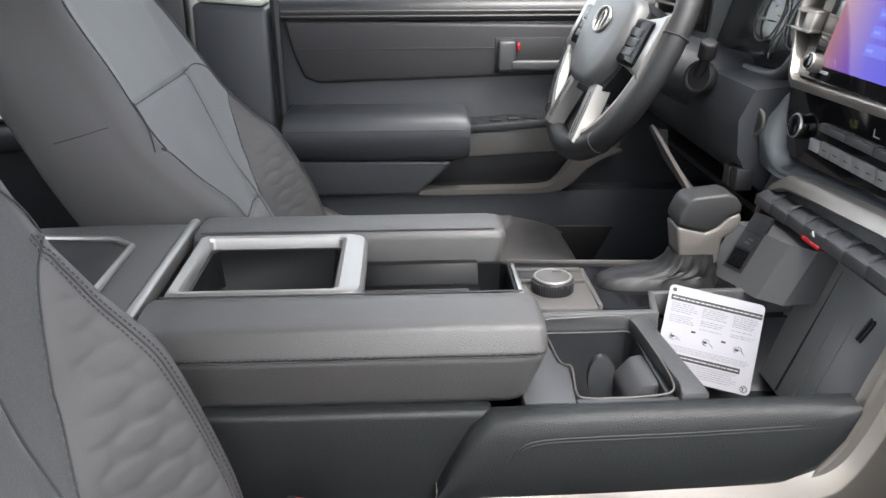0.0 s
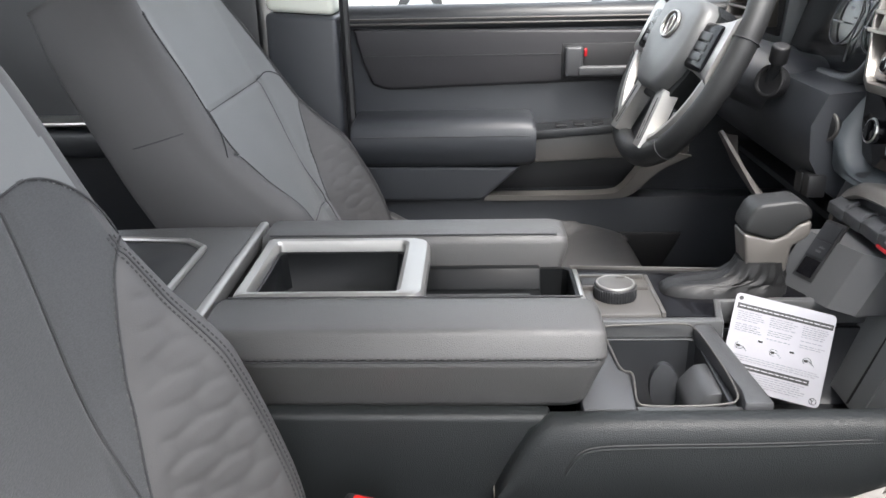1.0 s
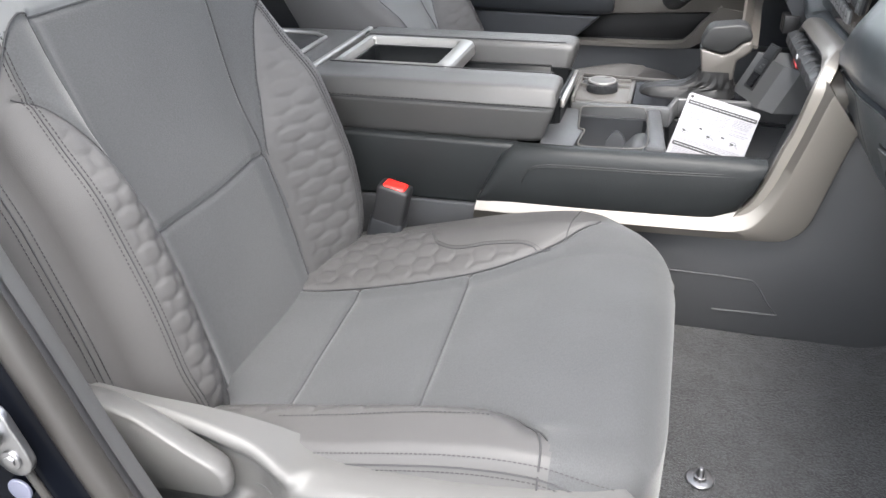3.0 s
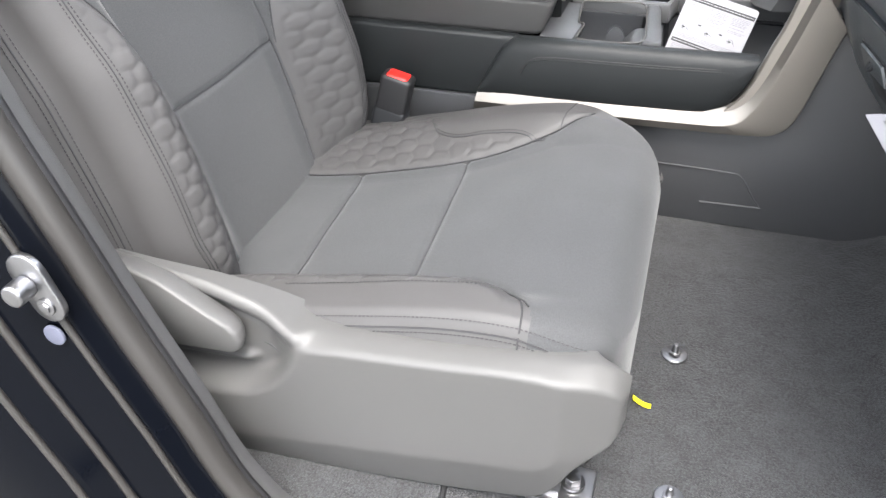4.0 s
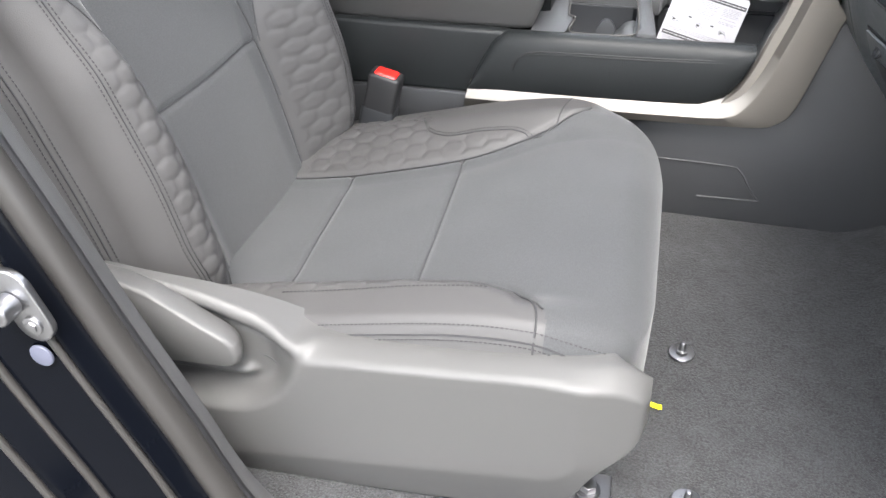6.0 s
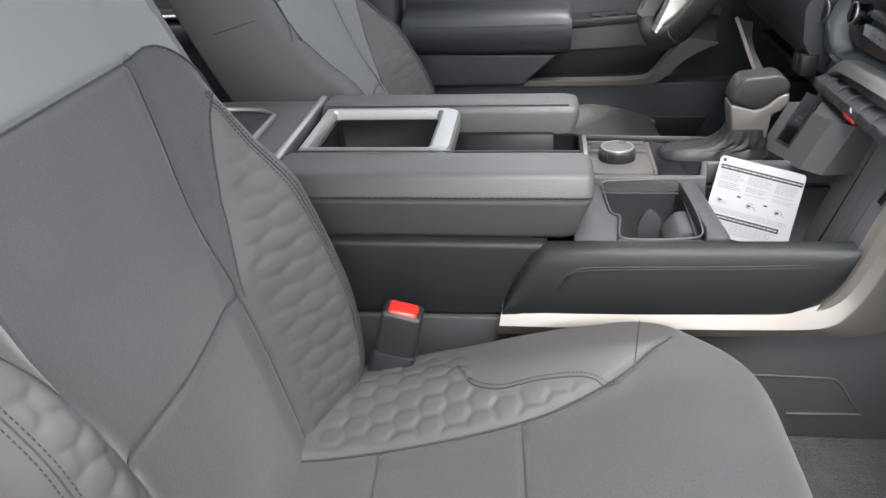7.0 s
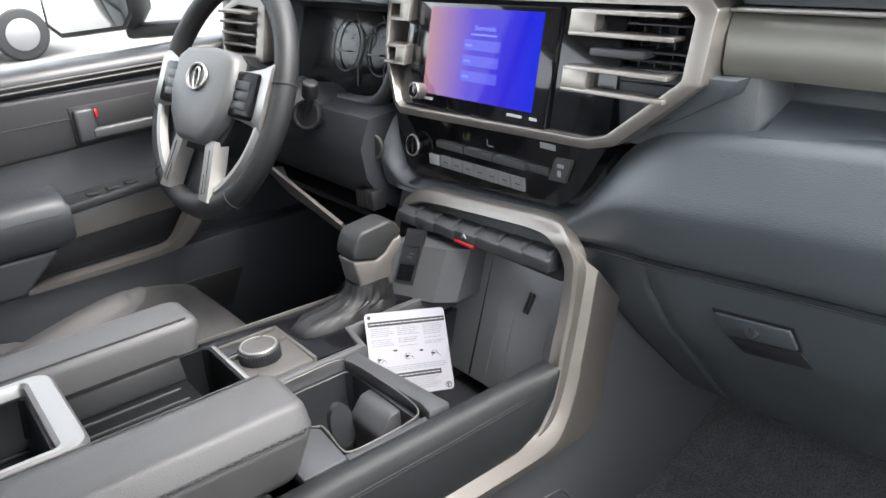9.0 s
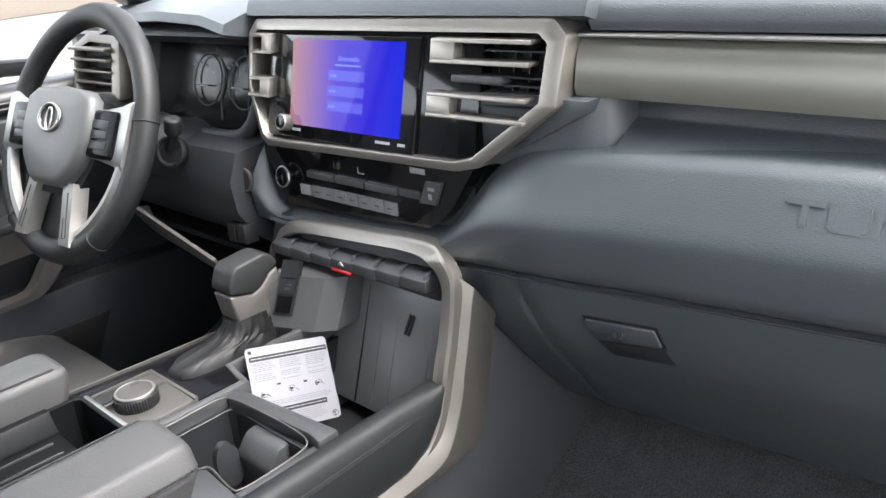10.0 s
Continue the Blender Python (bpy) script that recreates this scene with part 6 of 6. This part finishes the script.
door_part("lower_panel", prism([(0.0, -0.05), (0.98, -0.05), (0.98, 0.176), (0.0, 0.176)], "y", 0.752, 0.81, 0.006), DOORP)
door_part("speaker_grille", prism([(0.30, 0.02), (0.62, 0.02), (0.66, 0.10), (0.30, 0.105)], "y", 0.748, 0.756, 0.004), BLACK)
door_part("handle_bowl", rbox((0.412, 0.7835, 0.405), (0.56, 0.789, 0.472), 0.0025), BLACK)
door_part("pull_lever", merged(rbox((0.416, 0.762, 0.410), (0.450, 0.785, 0.468), 0.006, 3), rbox((0.44, 0.760, 0.412), (0.56, 0.774, 0.432), 0.005, 3)), PLASTIC, "satin grey pull lever")
door_part("lock_tab", rbox((0.453, 0.776, 0.448), (0.459, 0.786, 0.463), 0.0015), HAZARD, "small red lock flag")
pane = door_part("window_pane", rbox((0.0, 0.86, 0.53), (0.62, 0.864, 1.10), 0.001), GLASS, "clear raised side window")
pane.visible_shadow = False

# door mirror outside the driver window
mirror = thing("door_mirror", "black door mirror outside the driver window", "door mirror", (0.575, 1.07, 0.645))
mirror.rotation_euler = (0, 0, radians(38))
part("housing", loft([[(x, y * k, z * k) for y, z in ((-0.10, -0.05), (-0.08, -0.075), (0.08, -0.085), (0.11, -0.06), (0.11, 0.10), (0.08, 0.125), (-0.09, 0.12), (-0.11, 0.09))] for x, k in ((-0.03, 1.0), (0.0, 1.04), (0.05, 0.9), (0.09, 0.6))]), BLACK, mirror)
part("mirror_glass", prism([(-0.095, -0.045), (-0.075, -0.068), (0.076, -0.076), (0.102, -0.055), (0.102, 0.09), (0.08, 0.112), (-0.085, 0.108), (-0.10, 0.085)], "x", -0.0335, -0.0305, 0.001), material("mirror silver", (0.85, 0.87, 0.88), 0.03, metal=1.0, vary=0.01), mirror, "bright mirror glass")
part("bracket", rbox((0.0, -0.20, -0.10), (0.05, -0.05, -0.07), 0.01), BLACK, mirror)

# ---- pillars, rear doors and the passenger sill ----
pillar = thing("center_pillar", "slate plastic door pillar with pale cloth above", "pillar", (-0.1, 0.82, 0.0))
def pp(name, bm, m, label=""):
    return part(name, moved(bm, Matrix.Translation((0.1, -0.82, 0))), m, pillar, label)
pp("lower_trim", prism([(-0.16, 0.0), (-0.012, 0.0), (-0.012, 0.53), (-0.15, 0.54)], "y", 0.765, 0.90, 0.012, 3), DOORP)
pp("upper_trim", prism([(-0.148, 0.541), (-0.018, 0.531), (-0.06, 1.18), (-0.18, 1.18)], "y", 0.772, 0.90, 0.012, 3), PALE, "pale cloth upper pillar")
pp("seal", tube(spline([(-0.006, 0.775, 1.0), (0.0, 0.775, 0.56), (0.004, 0.772, 0.3), (0.008, 0.77, 0.0)], 8), 0.009, 8), BLACK)
rear_door = thing("rear_door", "dark rear door of the cab", "car door", (-0.7, 0.84, 0.0))
part("panel", moved(rbox((-1.28, 0.80, -0.05), (-0.17, 0.92, 0.60), 0.01), Matrix.Translation((0.7, -0.84, 0))), DARK, rear_door)
part("armrest", moved(rbox((-0.9, 0.73, 0.27), (-0.35, 0.80, 0.33), 0.015, 3), Matrix.Translation((0.7, -0.84, 0))), DARK, rear_door)
part("trim", moved(rbox((-0.9, 0.727, 0.336), (-0.30, 0.80, 0.345), 0.003), Matrix.Translation((0.7, -0.84, 0))), SATIN, rear_door)
# Near-black plastic puts the shadow into the bench's colour.
rear_bench = thing("rear_bench", "dark grey rear bench seat with its shadow in the colour", "bench seat", (-0.95, 0, 0))
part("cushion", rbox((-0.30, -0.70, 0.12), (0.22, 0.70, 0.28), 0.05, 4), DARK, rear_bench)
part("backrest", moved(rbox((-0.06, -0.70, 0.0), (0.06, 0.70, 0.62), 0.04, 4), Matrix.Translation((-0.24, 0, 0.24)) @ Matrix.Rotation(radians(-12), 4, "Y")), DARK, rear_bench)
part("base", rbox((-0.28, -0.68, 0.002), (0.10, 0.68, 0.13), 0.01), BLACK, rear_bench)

body = thing("door_opening", "black painted body frame of the open passenger doorway", "car body", (0.0, -0.85, 0.0), kind="structure")
def bp(name, bm, m, label=""):
    return part(name, moved(bm, Matrix.Translation((0, 0.85, 0))), m, body, label, 50)
EDGE = [(-0.030, 1.14), (-0.016, 0.70), (0.006, 0.50), (0.034, 0.40), (0.064, 0.32), (0.101, 0.22), (0.145, 0.115), (0.19, 0.01), (0.26, -0.055), (0.40, -0.075), (1.05, -0.075)]
edge = spline([(x, 0, z) for x, z in EDGE], 8)
bp("seal", tube([(p.x, -0.842, p.z) for p in edge], 0.0135, 12), SEAL, "rubber door seal")
bp("seal_lip", tube([(p.x + 0.006, -0.832, p.z + 0.002) for p in edge], 0.006, 8), BLACK)
inner = []
for p in edge:
    inner.append([(p.x + 0.000, -0.832, p.z + 0.004), (p.x + 0.003, -0.820, p.z + 0.005), (p.x - 0.002, -0.804, p.z + 0.002), (p.x - 0.05, -0.790, p.z - 0.015)])
bp("pillar_trim", band(inner, 0.004), PILLAR, "dark grey plastic pillar trim")
outer = []
for p in edge:
    outer.append([(p.x - 0.006, -0.848, p.z - 0.004), (p.x - 0.014, -0.852, p.z - 0.006), (p.x - 0.017, -0.866, p.z - 0.008), (p.x - 0.024, -0.872, p.z - 0.010), (p.x - 0.078, -0.874, p.z - 0.028), (p.x - 0.086, -0.880, p.z - 0.032), (p.x - 0.092, -0.902, p.z - 0.036), (p.x - 0.102, -0.910, p.z - 0.040), (p.x - 0.175, -0.922, p.z - 0.070), (p.x - 0.30, -0.940, p.z - 0.12), (p.x - 0.48, -0.945, p.z - 0.19)])
bp("painted_pillar", band(outer, 0.003), PAINT, "glossy black painted pillar and sill")
# Flange edges in paler rubber colour: the paint's bronze highlights put into them.
for off, y, r in ((0.022, -0.872, 0.0035), (0.083, -0.879, 0.0045), (0.099, -0.908, 0.004)):
    bp("flange_glint", tube([(p.x - off, y, p.z - 0.4 * off) for p in edge], r, 8), SEAL)
sx0, sz0 = 0.063, 0.268
pill = [(0.0175 * math.cos(a), 0.017 + 0.0175 * math.sin(a)) for a in np.linspace(0, math.pi, 10)] + [(0.0165 * math.cos(a), -0.017 + 0.0165 * math.sin(a)) for a in np.linspace(math.pi, 2 * math.pi, 10)]
bp("striker_plate", moved(prism(pill, "y", -0.0035, 0.0035, 0.0015), Matrix.Translation((sx0, -0.877, sz0)) @ Matrix.Rotation(radians(-20), 4, "Y")), STEEL, "zinc door striker plate")
bp("striker_pin", merged(cyl((sx0 - 0.007, -0.890, sz0 + 0.004), (0, -1, 0), 0.0105, 0.020, 24, 0.003)), STEEL)
bp("striker_screw", merged(cyl((sx0 + 0.006, -0.881, sz0 - 0.016), (0, -1, 0), 0.0085, 0.004, 24, 0.001), cyl((sx0 + 0.006, -0.8835, sz0 - 0.016), (0, -1, 0), 0.005, 0.002, 6, 0.0004)), STEEL)
bp("plug", cyl((0.061, -0.876, 0.2155), (0, -1, 0), 0.0105, 0.003, 28, 0.001), material("dull blue grey plug", (0.09, 0.095, 0.13), 0.4, vary=0.05))
bp("front_pillar", prism([(0.98, -0.10), (1.12, -0.10), (1.12, 0.62), (0.24, 1.22), (0.16, 1.20), (0.96, 0.60)], "y", -0.90, -0.80, 0.01), DARK)
bp("front_pillar", prism([(0.98, 0.535), (1.12, 0.535), (1.12, 0.62), (0.24, 1.22), (0.16, 1.20), (0.96, 0.60)], "y", 0.78, 0.90, 0.01), DARK)
bp("roof_rail", rbox((-1.3, -0.80, 1.14), (0.24, -0.70, 1.22), 0.02), HEADLINER)
bp("roof_rail", rbox((-1.3, 0.70, 1.14), (0.24, 0.86, 1.22), 0.02), HEADLINER)
bp("rear_side", rbox((-1.36, -0.93, -0.20), (-0.35, -0.80, 0.52), 0.02), PAINT)

# ---- small things on the floor ----
for x, y in ((0.592, -0.468), (0.603, -0.680)):
    b = thing("floor_stud", "steel mat stud with a wide washer on carpet", "stud", (x, y, floor_height(x, y) + 0.001), group="floor studs")
    part("washer", cyl((0, 0, 0.001), (0, 0, 1), 0.0165, 0.003, 36, 0.0012), STEEL, b)
    part("stud", merged(cyl((0, 0, 0.010), (0, 0, 1), 0.0050, 0.015, 12, 0.001, 0.0032), cyl((0, 0, 0.0050), (0, 0, 1), 0.0080, 0.003, 6, 0.0005)), STEEL, b)
joint = [(0.354, y, floor_height(0.354, y) + 0.0015) for y in np.linspace(-0.60, -0.78, 8)]
part("carpet_seam", tube([Vector((p[0] + 0.10 * (-0.60 - p[1]), p[1], p[2])) for p in joint], 0.0035, 6, flat=0.6), BLACK, floor)
tag = thing("paper_tag", "small yellow paper tag on the carpet", "tag", (0.561, -0.560, floor_height(0.561, -0.56) + 0.003))
part("slip", sheet(lambda u, v: ((u - 0.5) * 0.022, (v - 0.5) * 0.008 - 0.45 * (u - 0.5) * 0.022, 0.001 + 0.003 * (2 * u - 1) ** 2), 10, 3), YELLOW, tag)
leaf = thing("paper_leaflet", "white printed paper leaflet tucked into the glovebox joint", "leaflet", (0.70, -0.70, 0.405))
def leaf_point(u, v, lift=0.0):
    """u runs from the free edge into the joint, v down the sheet."""
    return Vector((-0.027 + 0.078 * u + 0.026 * v, -0.002 * math.sin(5 * u) + lift * 0.3, 0.018 + 0.003 * math.sin(u * 7) - 0.034 * v - lift))
part("sheet", loft([[leaf_point(i / 12, j, k) for i in range(13)] for j, k in ((0, 0), (0.33, 0), (0.66, 0), (1, 0), (1, 0.0006), (0, 0.0006), (0, 0))], False), PAPER, leaf)
for i in range(5):
    part("print_line", sheet(lambda u, v: leaf_point(0.10 + 0.8 * u, 0.14 + 0.16 * i + 0.07 * v, -0.0006) + Vector((0, -0.0012, 0)), 10, 1), GREYINK, leaf)

# ---- outside ----
car = thing("parked_car", "white parked car standing across the lot", "car", (0.9, 12.9, -0.62))
part("body", prism([(-2.1, 0.32), (2.1, 0.32), (2.18, 0.72), (2.02, 0.92), (1.25, 1.0), (0.7, 1.42), (-1.2, 1.46), (-1.95, 1.0), (-2.15, 0.72)], "y", -0.86, 0.86, 0.09, 3), WHITECAR, car)
part("side_window", prism([(1.0, 1.0), (0.62, 1.34), (-0.2, 1.37), (-0.2, 1.0)], "y", -0.875, -0.80, 0.01), GLASSD, car)
part("side_window", prism([(-0.28, 1.0), (-0.28, 1.37), (-1.1, 1.38), (-1.6, 1.02)], "y", -0.875, -0.80, 0.01), GLASSD, car)
for x in (-1.4, 1.4):
    w = part("wheel", cyl((x, -0.80, 0.34), (0, 1, 0), 0.34, 0.24, 32, 0.03), BLACK, car)
    part("rim", cyl((x, -0.93, 0.34), (0, 1, 0), 0.21, 0.02, 24, 0.005), STEEL, w)
wall = thing("low_wall", "tan low building beyond the lot", "building", (14, 26, -0.62))
part("wall", rbox((-30, 0, 0), (14, 6, 2.6), 0.05), BRICK, wall)
